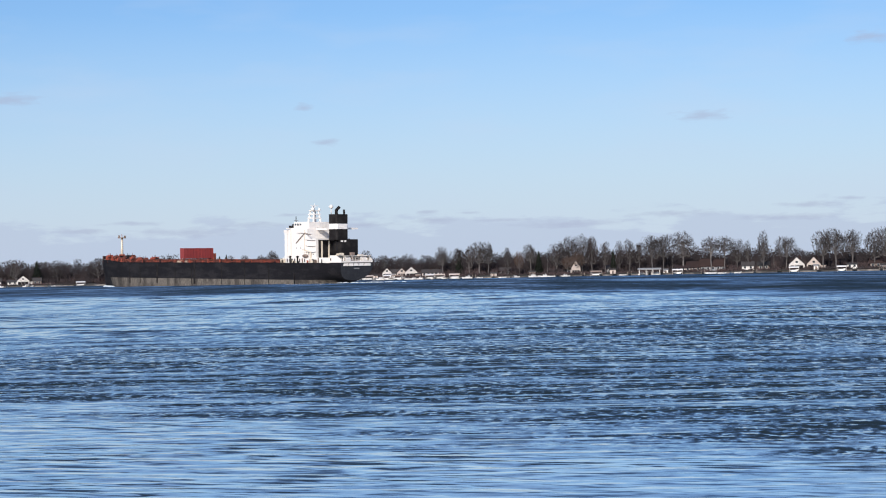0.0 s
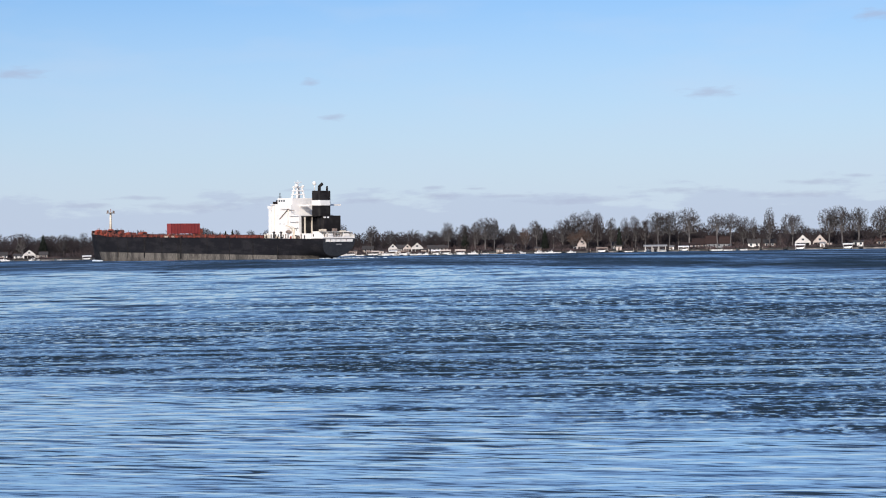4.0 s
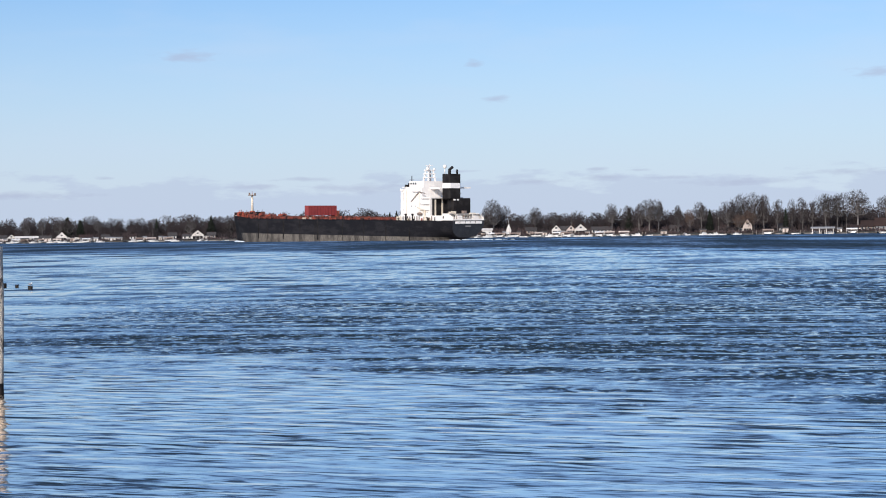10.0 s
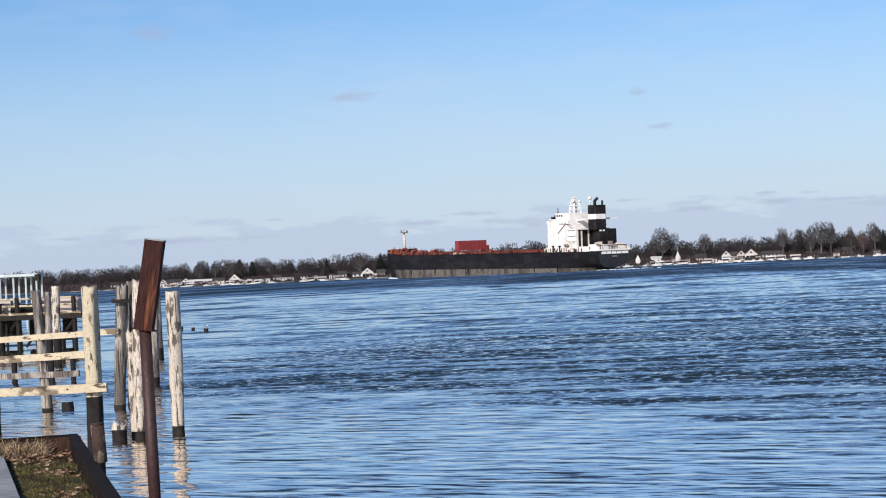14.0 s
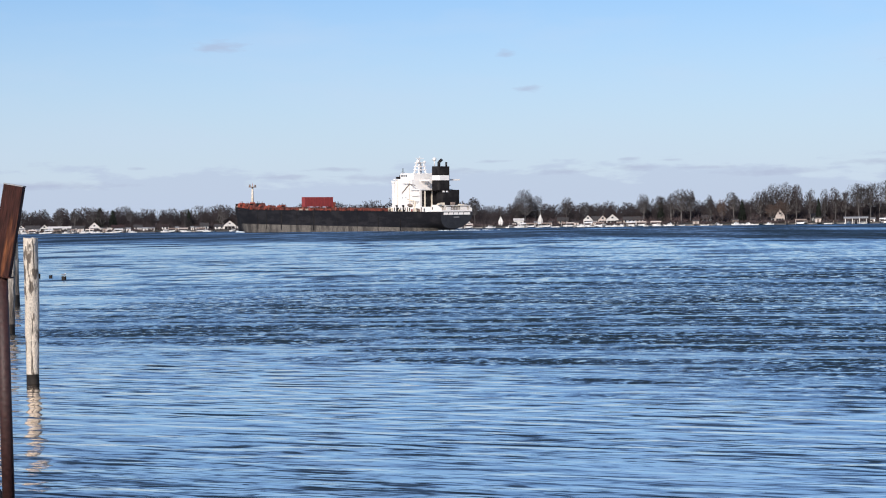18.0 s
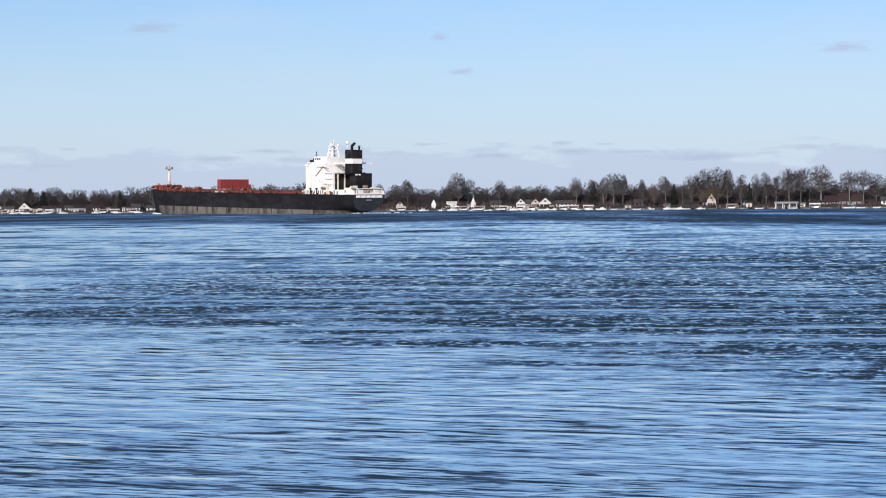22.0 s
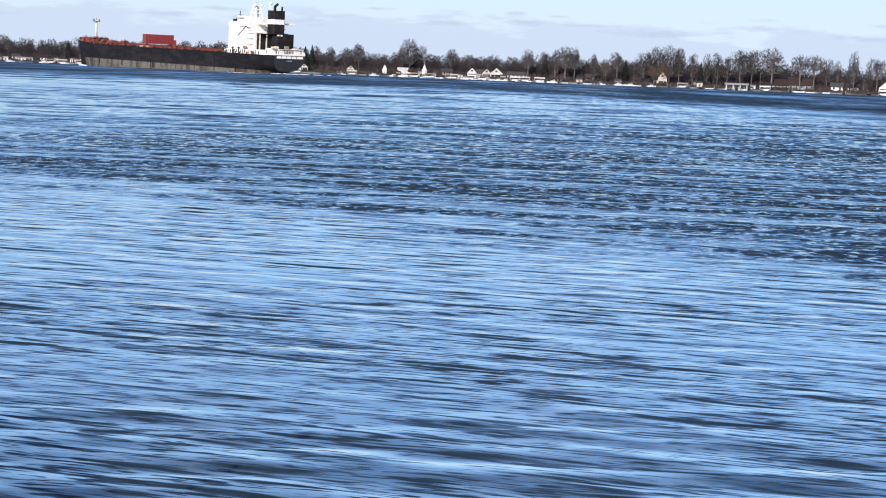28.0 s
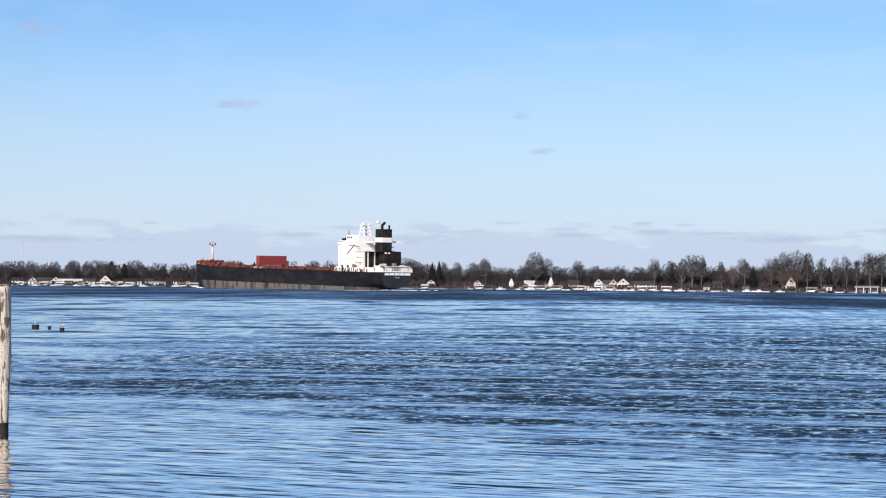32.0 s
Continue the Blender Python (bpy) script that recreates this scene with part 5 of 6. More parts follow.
def build_house(az, back, w, d, wall_h, roof_h, wall="siding", roof="roof", gable_front=True, wing=0.0, label="white shore house with a dark gabled roof"):
    h = thing("house", label, "house", facing(az, back), "houses on the far bank")
    bm = bmesh.new()
    box(bm, -w / 2, w / 2, 0, d, -0.3, wall_h)
    part("wall", bm, M[wall], h)
    bm = bmesh.new()
    o = 0.5
    if gable_front:
        a = [(-w / 2, 0.0, wall_h), (w / 2, 0.0, wall_h), (0, 0.0, wall_h + roof_h)]
        v = [bm.verts.new(p) for p in a] + [bm.verts.new((x, d, z)) for x, _, z in a]
    else:
        a = [(-w / 2, 0.0, wall_h), (-w / 2, d, wall_h), (-w / 2, d / 2, wall_h + roof_h)]
        v = [bm.verts.new(p) for p in a] + [bm.verts.new((w / 2, y, z)) for _, y, z in a]
    bm.faces.new(v[:3]), bm.faces.new(v[3:])
    for i, j in ((0, 1), (1, 2), (2, 0)):
        bm.faces.new((v[i], v[j], v[j + 3], v[i + 3]))
    part("gable", bm, M[wall], h)
    for s in (1, -1):
        bm = bmesh.new()
        t = 0.22
        if gable_front:
            e = [(s * (w / 2 + o), wall_h - o * roof_h / (w / 2)), (0, wall_h + roof_h + 0.02)]
            q = [bm.verts.new((x, y, z + u)) for y in (-o, d + o) for u in (0.03, t) for x, z in e]
        else:
            e = [(d / 2 + s * (d / 2 + o), wall_h - o * roof_h / (d / 2)), (d / 2, wall_h + roof_h + 0.02)]
            q = [bm.verts.new((x, y, z + u)) for x in (-w / 2 - o, w / 2 + o) for u in (0.03, t) for y, z in e]
        for f in ((0, 1, 3, 2), (4, 6, 7, 5), (0, 4, 5, 1), (2, 3, 7, 6), (0, 2, 6, 4), (1, 5, 7, 3)):
            bm.faces.new([q[i] for i in f])
        part("roof", bm, M[roof], h)
    if gable_front:
        # black sheet as porch shade across the river front, attic window under the ridge
        bm = bmesh.new()
        box(bm, -w * 0.42, w * 0.42, -0.03, 0.02, 0.1, min(2.3, wall_h - 0.3))
        part("porch_shade", bm, M["black"], h)
        for i in range(4):
            bm = bmesh.new()
            x = w * (-0.42 + 0.28 * i)
            tube(bm, (x, -0.12, -0.2), (x, -0.12, min(2.4, wall_h - 0.2)), 0.11, n=6)
            part("porch_post", bm, M["siding"], h)
        bm = bmesh.new()
        box(bm, -0.7, 0.7, -0.05, 0.02, wall_h + roof_h * 0.18, wall_h + roof_h * 0.18 + 1.1)
        part("attic_window", bm, M["glass"], h)
    n = max(2, int(w / 2.6))
    for row in range(2 if wall_h > 4.2 else 0 if gable_front else 1):
        for i in range(n):
            x = -w / 2 + w * (i + 0.5) / n
            win = new("window")
            win.parent = h
            bm = bmesh.new()
            box(bm, x - 0.75, x + 0.75, -0.05, 0.02, 0.8 + 2.6 * row, 2.3 + 2.6 * row)
            part("frame", bm, M["siding"], win)
            bm = bmesh.new()
            box(bm, x - 0.6, x + 0.6, -0.09, -0.04, 0.95 + 2.6 * row, 2.15 + 2.6 * row)
            part("pane", bm, M["glass"], win)
    if wing:
        bm = bmesh.new()
        box(bm, w / 2 + 0.01, w / 2 + wing, 0.8, d * 0.8, -0.3, wall_h * 0.75)
        part("side_wing", bm, M[wall], h)
        bm = bmesh.new()
        box(bm, w / 2 + 0.02, w / 2 + wing + 0.4, 0.4, d * 0.8 + 0.4, wall_h * 0.75, wall_h * 0.75 + 0.35)
        part("wing_roof", bm, M[roof], h)
    bm = bmesh.new()
    cx = w * 0.22
    box(bm, cx - 0.4, cx + 0.4, d * 0.45, d * 0.45 + 0.8, wall_h, wall_h + roof_h + 0.9)
    part("chimney", bm, M["brown_roof"], h)
    return h


W_, T_, G_, C_ = "siding", "tan", "grey_siding", "cream_siding"
def house_stretch(row):
    for x, back, w, d, wh, rh, wall, roof, gf, wing in row:
        tone = {W_: "white", T_: "tan", G_: "grey", C_: "cream"}[wall]
        build_house(px(x), back, w, d, wh, rh, wall, roof, gf, wing, f"{tone} sided shore house with a {'brown' if roof == 'brown_roof' else 'pale' if roof == 'siding' else 'dark'} gabled roof")


house_stretch((
    (727, 26, 8.0, 10, 3.2, 3.4, W_, "roof", True, 0), (710, 27, 6.0, 9, 3.0, 2.8, C_, "roof", True, 0), (684, 28, 6.0, 9, 3.2, 2.8, W_, "roof", True, 3), (697, 36, 8, 8, 2.6, 2.4, T_, "roof", False, 0),
    (757, 34, 8, 8, 2.4, 2.0, C_, "roof", False, 0), (774, 36, 5, 8, 2.4, 2.0, W_, "roof", False, 0), (640, 40, 7, 8, 2.4, 2.2, T_, "roof", False, 0), (1018, 20, 5.6, 9, 4.0, 4.4, C_, "roof", True, 0),
    (1010, 24, 5, 8, 2.8, 2.2, W_, "roof", False, 0), (893, 44, 7, 8, 2.4, 2.0, G_, "roof", False, 0), (1206, 20, 8, 9, 2.2, 1.4, C_, "brown_roof", False, 0), (1228, 27, 11, 10, 2.4, 3.4, T_, "brown_roof", False, 0),
    (1258, 30, 15, 10, 2.8, 4.4, G_, "brown_roof", False, 0),
))
house_stretch((
    (1318, 30, 7, 9, 2.6, 2.4, W_, "roof", False, 0), (1345, 30, 7, 9, 2.5, 2.2, T_, "roof", False, 0), (1402, 24, 9, 10, 3.0, 4.0, W_, "roof", True, 0), (1431, 27, 8, 10, 2.8, 4.2, C_, "roof", True, 3),
    (1496, 18, 5.5, 5, 2.4, 0.7, W_, "roof", False, 0), (1540, 30, 9, 9, 2.6, 2.6, T_, "brown_roof", False, 0), (1082, 40, 7, 8, 2.4, 2.0, G_, "roof", False, 0), (-182, 20, 8, 9, 3.0, 3.6, W_, "siding", True, 16),
    (-238, 24, 20, 9, 2.4, 1.4, W_, "siding", False, 0), (-210, 28, 9, 8, 2.4, 1.6, W_, "roof", False, 0), (-267, 24, 7, 9, 2.6, 2.8, W_, "roof", True, 0), (-287, 24, 11, 9, 2.6, 2.2, W_, "roof", False, 0),
    (-306, 26, 6, 9, 2.6, 2.4, W_, "roof", True, 0),
))
house_stretch((
    (-107, 28, 6, 8, 2.4, 1.8, W_, "roof", False, 0), (-142, 30, 9, 8, 2.4, 1.8, T_, "brown_roof", False, 0), (-60, 28, 5, 8, 2.4, 1.6, W_, "brown_roof", False, 0), (8, 26, 6, 8, 2.6, 2.4, W_, "roof", False, 0),
    (52, 24, 9, 10, 3.2, 3.4, W_, "roof", True, 5), (34, 22, 7, 9, 2.2, 1.4, W_, "roof", False, 0), (76, 28, 6, 8, 2.6, 2.2, T_, "roof", False, 0), (-335, 28, 6, 8, 2.4, 2.0, W_, "roof", False, 0),
    (-390, 28, 6, 8, 2.4, 2.0, W_, "roof", False, 0), (388, 28, 6, 8, 2.6, 2.2, W_, "roof", True, 0), (470, 26, 5, 8, 2.6, 2.2, W_, "roof", True, 0), (562, 24, 6.5, 7, 3.4, 1.2, W_, "siding", False, 0),
))


def build_gazebo(az, back, w, h):
    g = thing("pavilion", "small white waterfront pavilion with a pointed roof", "pavilion", facing(az, back), "pavilions by the water")
    bm = bmesh.new()
    box(bm, -w / 2, w / 2, 0, w, -0.3, h * 0.42)
    part("body", bm, M["siding"], g)
    bm = bmesh.new()
    bmesh.ops.create_cone(bm, segments=4, radius1=w * 0.85, radius2=0.1, depth=h * 0.62, cap_ends=True, matrix=Matrix.Translation((0, w / 2, h * 0.42 + h * 0.31)) @ Matrix.Rotation(radians(45), 4, "Z"))
    part("roof", bm, M["siding"], g)
    bm = bmesh.new()
    tube(bm, (0, w / 2, h), (0, w / 2, h + 3), 0.07, n=5)
    part("finial", bm, M["siding"], g)


for x, back, w, h in ((600, 16, 3.2, 7.2), (530, 18, 3.0, 6.2), ):
    build_gazebo(px(x), back, w, h)


def build_dock(az, out, roofed=False):
    """A short dock on posts that reaches out from the bank; some carry a boat shelter."""
    d = thing("dock", "white roofed boat dock on posts" if roofed else "weathered timber dock on posts", "dock", facing(az, 0.4, 0.0), "docks on the far bank")
    bm = bmesh.new()
    box(bm, -1.0, 1.0, -out, 0.3, 0.85, 1.05)
    part("deck", bm, M["seawall"], d)
    n = max(2, int(out / 4))
    dark = "dark_wood" if int(abs(az) * 37) % 2 else "pile"
    for i in range(n + 1):
        for s in (-1, 1):
            bm = bmesh.new()
            y = -out + 0.2 + (out - 0.2) * i / (n + 0.5)
            tube(bm, (s * 1.05, y, -1.5), (s * 1.05, y, 2.0 + 0.3 * (i % 2)), 0.16, n=6)
            part("post", bm, M["siding"] if roofed else M[dark], d)
    if roofed:
        for x in (-6, -2, 2, 6):
            for y in (-out, -out + 6):
                bm = bmesh.new()
                tube(bm, (x, y, -1.5), (x, y, 3.4), 0.28, n=6)
                part("roof_post", bm, M["siding"], d)
        bm = bmesh.new()
        for y0, y1, z0, z1 in ((-out - 0.8, -out + 3, 3.1, 3.9), (-out + 3, -out + 6.8, 3.9, 3.1)):
            v = [bm.verts.new(p) for p in ((-7, y0, z0), (7, y0, z0), (7, y1, z1), (-7, y1, z1), (-7, y0, z0 + 0.3), (7, y0, z0 + 0.3), (7, y1, z1 + 0.3), (-7, y1, z1 + 0.3))]
            for f in ((0, 1, 2, 3), (4, 5, 6, 7), (0, 1, 5, 4), (1, 2, 6, 5), (2, 3, 7, 6), (3, 0, 4, 7)):
                bm.faces.new([v[i] for i in f])
        part("roof", bm, M["concrete"], d)


rng = random.Random(17)
for x in (750, 768, 792, 815, 838, 872, 905, 940, 985, 1030, 1062, 1085, 1112, 1190, 1240, 1290, 1330, 1372, 1440, 1500, 1545, 690, 712, 660, 636, 575, 548,
          -330, -290, -215, -150, -128, -75, -40, -5, 22, 60, 95, 140, 200, 280, 360, 420, 450, 500):
    build_dock(px(x), rng.uniform(5, 11))
build_dock(px(1147), 12, True)


def build_boat(az, back, long, cabin=True, turn=0.0, lift=0.0):
    b = thing("boat", "white motor cruiser with a cabin moored by the bank" if cabin else "small white open boat by the bank", "boat", facing(az, back, lift) @ Matrix.Rotation(turn, 4, "Z"), "moored boats on the far bank")
    bm = bmesh.new()
    w = long * 0.16
    outline = [(-long / 2, -w), (long * 0.2, -w), (long * 0.5, 0), (long * 0.2, w), (-long / 2, w)]
    lo = [bm.verts.new((x * 0.9, y * 0.7, -0.25)) for x, y in outline]
    hi = [bm.verts.new((x, y, long * 0.11 + (0.25 if x > long * 0.3 else 0))) for x, y in outline]
    bm.faces.new(lo[::-1]), bm.faces.new(hi)
    for i in range(5):
        bm.faces.new((lo[i], lo[(i + 1) % 5], hi[(i + 1) % 5], hi[i]))
    part("hull", bm, M["gel"], b)
    if cabin:
        bm = bmesh.new()
        box(bm, -long * 0.25, long * 0.15, -w * 0.75, w * 0.75, long * 0.1, long * 0.22)
        part("cabin", bm, M["gel"], b)
        bm = bmesh.new()
        box(bm, -long * 0.2, long * 0.155, -w * 0.76, w * 0.76, long * 0.155, long * 0.195)
        part("cabin_window", bm, M["glass"], b)
        bm = bmesh.new()
        tube(bm, (-long * 0.1, 0, long * 0.22), (-long * 0.16, 0, long * 0.34), 0.08, n=5)
        part("mast", bm, M["gel"], b)


for x, long, cabin, turn in ((566, 12, True, 0.1), (548, 9, True, 0.0), (512, 9, True, 0.2), (600, 7, False, 0.0), (745, 8, True, 0.1), (770, 7, False, 0.0), (808, 8, True, 0.0), (826, 9, True, 3.1), (846, 7, False, 0.1),
                             (944, 9, True, 0.0), (962, 8, True, 3.1), (975, 6, False, 0.0), (1000, 7, True, 0.1), (1136, 8, True, 0.0), (1158, 8, True, 3.0), (1100, 6, False, 0.0), (665, 8, True, 0.0), (690, 7, False, 0.0),
                             (-25, 8, True, 0.0), (20, 7, False, 0.0), (-120, 8, True, 0.1), (-200, 9, True, 0.0), (-265, 9, True, 0.0), (-300, 8, True, 0.1), (60, 10, True, 0.0), (100, 7, False, 0.0)):
    build_boat(px(x), -4.5, long * 0.8, cabin, turn)

# slender poles and flagstaffs
for x, back, high in ((711, 18, 14), (968, 20, 9), (602, 14, 13), (1363, 16, 12), (530, 14, 12), (1187, 16, 12), (-26, 18, 13), (-290, 20, 14)):
    p = thing("flagpole", "slender white flagpole on the far lawn", "flagpole", facing(px(x), back), "poles on the far bank")
    bm = bmesh.new()
    tube(bm, (0, 0, -0.3), (0, 0, high), 0.10, 0.06, n=6)
    part("shaft", bm, M["seawall"], p)
    bm = bmesh.new()
    ball(bm, (0, 0, high + 0.1), 0.22, 8, 5)
    part("ball", bm, M["siding"], p)
# far radio tower over the woods
tower = thing("radio_tower", "slim pale radio tower far beyond the woods", "tower", facing(-18.25, 900))
bm = bmesh.new()
tube(bm, (0, 0, -1), (0, 0, 46), 0.8, 0.45, n=6)
part("shaft", bm, M["hoist"], tower)


def build_boat_lift(az, out, w, cover):
    """A boat on a lift beside a dock: four posts, a rounded canvas canopy and the hull under it."""
    b = thing("boat_lift", f"boat lift by the far bank with a {'white' if cover == 'gel' else 'tan'} canvas canopy", "boat lift", facing(az, -out, 0.0), "boat lifts on the far bank")
    for x in (-w / 2, w / 2):
        for y in (-1.4, 1.4):
            bm = bmesh.new()
            tube(bm, (x, y, -1.5), (x, y, 2.6), 0.09, n=5)
            part("post", bm, M["siding"], b)
    bm = bmesh.new()
    arc = [(1.6 * math.cos(a), 2.5 + 0.8 * math.sin(a)) for a in (math.pi * k / 6 for k in range(7))]
    lo = [bm.verts.new((-w / 2 - 0.3, y, z)) for y, z in arc]
    hi = [bm.verts.new((w / 2 + 0.3, y, z)) for y, z in arc]
    bm.faces.new(lo), bm.faces.new(hi[::-1])
    for i in range(6):
        bm.faces.new((lo[i], lo[i + 1], hi[i + 1], hi[i]))
    bm.faces.new((lo[0], lo[6], hi[6], hi[0]))
    part("canopy", bm, M[cover], b)
    bm = bmesh.new()
    v = [bm.verts.new(p) for p in ((-w * 0.4, -0.5, 0.5), (w * 0.3, -0.5, 0.5), (w * 0.3, 0.5, 0.5), (-w * 0.4, 0.5, 0.5), (-w * 0.42, -0.9, 1.3), (w * 0.45, -0.3, 1.5), (w * 0.45, 0.3, 1.5), (-w * 0.42, 0.9, 1.3))]
    for f in ((0, 3, 2, 1), (4, 5, 6, 7), (0, 1, 5, 4), (1, 2, 6, 5), (2, 3, 7, 6), (3, 0, 4, 7)):
        bm.faces.new([v[i] for i in f])
    part("hull", bm, M["gel"], b)


def build_shed(az, back, w, h, wall):
    g = thing("shed", f"small {'white' if wall == 'siding' else 'weathered'} waterfront shed with a shallow roof", "shed", facing(az, back), "sheds by the water")
    bm = bmesh.new()
    box(bm, -w / 2, w / 2, 0, 2.4, -0.3, h)
    part("body", bm, M[wall], g)
    bm = bmesh.new()
    v = [bm.verts.new(p) for p in ((-w / 2 - 0.3, -0.3, h), (w / 2 + 0.3, -0.3, h), (w / 2 + 0.3, 2.7, h), (-w / 2 - 0.3, 2.7, h), (-w / 2 - 0.3, 1.2, h + 0.9), (w / 2 + 0.3, 1.2, h + 0.9))]
    for f in ((0, 3, 2, 1), (0, 1, 5, 4), (3, 4, 5, 2), (0, 4, 3), (1, 2, 5)):
        bm.faces.new([v[i] for i in f])
    part("roof", bm, M["roof"] if wall != "siding" else M["grey_siding"], g)
    bm = bmesh.new()
    box(bm, -0.5, 0.5, -0.04, 0.03, 0.0, h * 0.85)
    part("door", bm, M["tan"], g)


rng = random.Random(41)
x = -370.0
while x < 1600:
    dense = 0.9 if 560 < x < 810 or -320 < x < 20 else 0.42
    if rng.random() < dense:
        k = rng.random()
        if k < 0.3:
            build_boat_lift(px(x), rng.uniform(2.5, 6), rng.uniform(4.5, 7), rng.choice(("gel", "gel", "cream_siding", "tan")))
        elif k < 0.7:
            build_shed(px(x), rng.uniform(5, 16), rng.uniform(2.0, 4.5), rng.uniform(1.6, 2.4), rng.choice(("siding", "siding", "cream_siding", "tan", "grey_siding")))
        else:
            build_boat(px(x), -rng.uniform(3, 6), rng.uniform(5, 8), rng.random() < 0.5, rng.uniform(-0.2, 0.2))
    x += rng.uniform(6, 12) if 560 < x < 810 or -330 < x < 30 else rng.uniform(14, 30)

# ---------------------------------------------------------------- the near bank
WALL_A, WALL_B = Vector((-2.38, 8.15)), Vector((-7.34, 19.65))
ALONG = (WALL_B - WALL_A).normalized()
INWARD = Vector((-ALONG.y, ALONG.x))
CAP_Z = 1.70


def bank_point(s, inward, z):
    """s metres along the wall from its near mark, inward metres to the land side."""
    p = WALL_A + ALONG * s + INWARD * inward
    return Vector((p.x, p.y, z))


END = (WALL_B - WALL_A).length


def slab(bm, s0, s1, i0, i1, z0, z1):
    v = [bm.verts.new(bank_point(s, i, z)) for z in (z0, z1) for i in (i0, i1) for s in (s0, s1)]
    for f in ((0, 2, 3, 1), (4, 5, 7, 6), (0, 1, 5, 4), (2, 6, 7, 3), (0, 4, 6, 2), (1, 3, 7, 5)):
        bm.faces.new([v[i] for i in f])


def build_near_bank():
    wall = thing("wall_seawall", "rusty steel sheet-pile seawall with a flat dark cap", "seawall", kind="structure")
    bm = bmesh.new()
    slab(bm, -40, END, 0.100, 0.196, CAP_Z - 0.05, CAP_Z)
    slab(bm, END - 0.09, END, 0.196, 14, CAP_Z - 0.022, CAP_Z - 0.002)
    slab(bm, -40, END, 0.088, 0.100, CAP_Z - 0.10, CAP_Z - 0.004)
    part("cap", bm, M["steel_cap"], wall)
    # corrugated sheets below the cap
    bm = bmesh.new()
    pts = []
    k = 0
    s = -20.0
    while s < END - 0.1:
        pts.append((s, (0.09, 0.09, 0.19, 0.19)[k % 4]))
        s += (0.22, 0.1, 0.22, 0.1)[k % 4]
        k += 1
    for (s0, i0), (s1, i1) in zip(pts, pts[1:]):
        v = [bm.verts.new(bank_point(a, i, z)) for a, i, z in ((s0, i0, -3), (s1, i1, -3), (s1, i1, CAP_Z - 0.05), (s0, i0, CAP_Z - 0.05))]
        bm.faces.new(v)
    part("sheet_piles", bm, M["steel_cap"], wall)
    bm = bmesh.new()
    for k in range(30):
        a = 0.06 + 0.44 * k
        slab(bm, END - 0.085 + 0.03 * (k % 2), END - 0.01, a, a + 0.44, -3, CAP_Z - 0.024)
    part("end_sheet", bm, M["inner_sheet"], wall, "red-brown rusty sheets that close the end of the bank")
    # ground behind the wall
    bm = bmesh.new()
    n = 40
    cols = []
    for i in range(n + 1):
        s = -40 + (40 + END - 0.06) * (i / n) ** 0.5
        row = []
        for a in (0.2, 0.4, 0.6, 0.8, 1.0, 1.3, 4.0, 40.0):
            z = CAP_Z - (0.24 if s > 4 else 0.06) + 0.05 * noise.noise(Vector((s * 1.3, a * 3, 0)))
            row.append(bm.verts.new(bank_point(s, a, z)))
        cols.append(row)
    for c0, c1 in zip(cols, cols[1:]):
        for j in range(7):
            bm.faces.new((c0[j], c1[j], c1[j + 1], c0[j + 1]))
    tagged(new("ground_near", mesh_of("ground_near", bm, M["grass"])), "mossy winter grass behind the seawall", "grass", kind="structure")
    # concrete edge of the yard
    bm = bmesh.new()
    edge = [(-40, 0.5), (4, 0.53), (7.43, 0.80), (END - 0.35, 0.90), (END - 0.35, 8), (-40, 8)]
    prism(bm, [bank_point(s, i, 0).xy for s, i in edge], CAP_Z - 0.6, CAP_Z - 0.16)
    tagged(new("pavement", mesh_of("pavement", bm, M["concrete"])), "grey concrete yard edge", "pavement", kind="structure")


build_near_bank()


def straw(name, centre, spread, count, mat, length, lean, label, category, seed):
    """Curled dry stalks or blades in one loose heap."""
    rng = random.Random(seed)
    verts, faces = [], []
    for _ in range(count):
        s = centre[0] + rng.uniform(-1, 1) * spread[0]
        i = centre[1] + rng.uniform(-1, 1) * spread[1]
        p = bank_point(s, i, centre[2] + rng.uniform(0, spread[2]))
        a = rng.uniform(0, 6.28)
        d = Vector((math.cos(a) * lean, math.sin(a) * lean, rng.uniform(0.15, 1.0))).normalized()
        w = Vector((-math.sin(a), math.cos(a), 0)) * rng.uniform(0.0012, 0.0035)
        l = length * rng.uniform(0.5, 1.3)
        q = p + d * l * 0.5
        r = q + (d + Vector((0, 0, -0.9 * lean))).normalized() * l * 0.5
        k = len(verts)
        verts += [tuple(v) for v in (p - w, p + w, q + w, q - w, r)]
        faces += [(k, k + 1, k + 2, k + 3), (k + 3, k + 2, k + 4)]
    tagged(new(name, raw_mesh(name, verts, faces, mat)), label, category, kind="stuff")


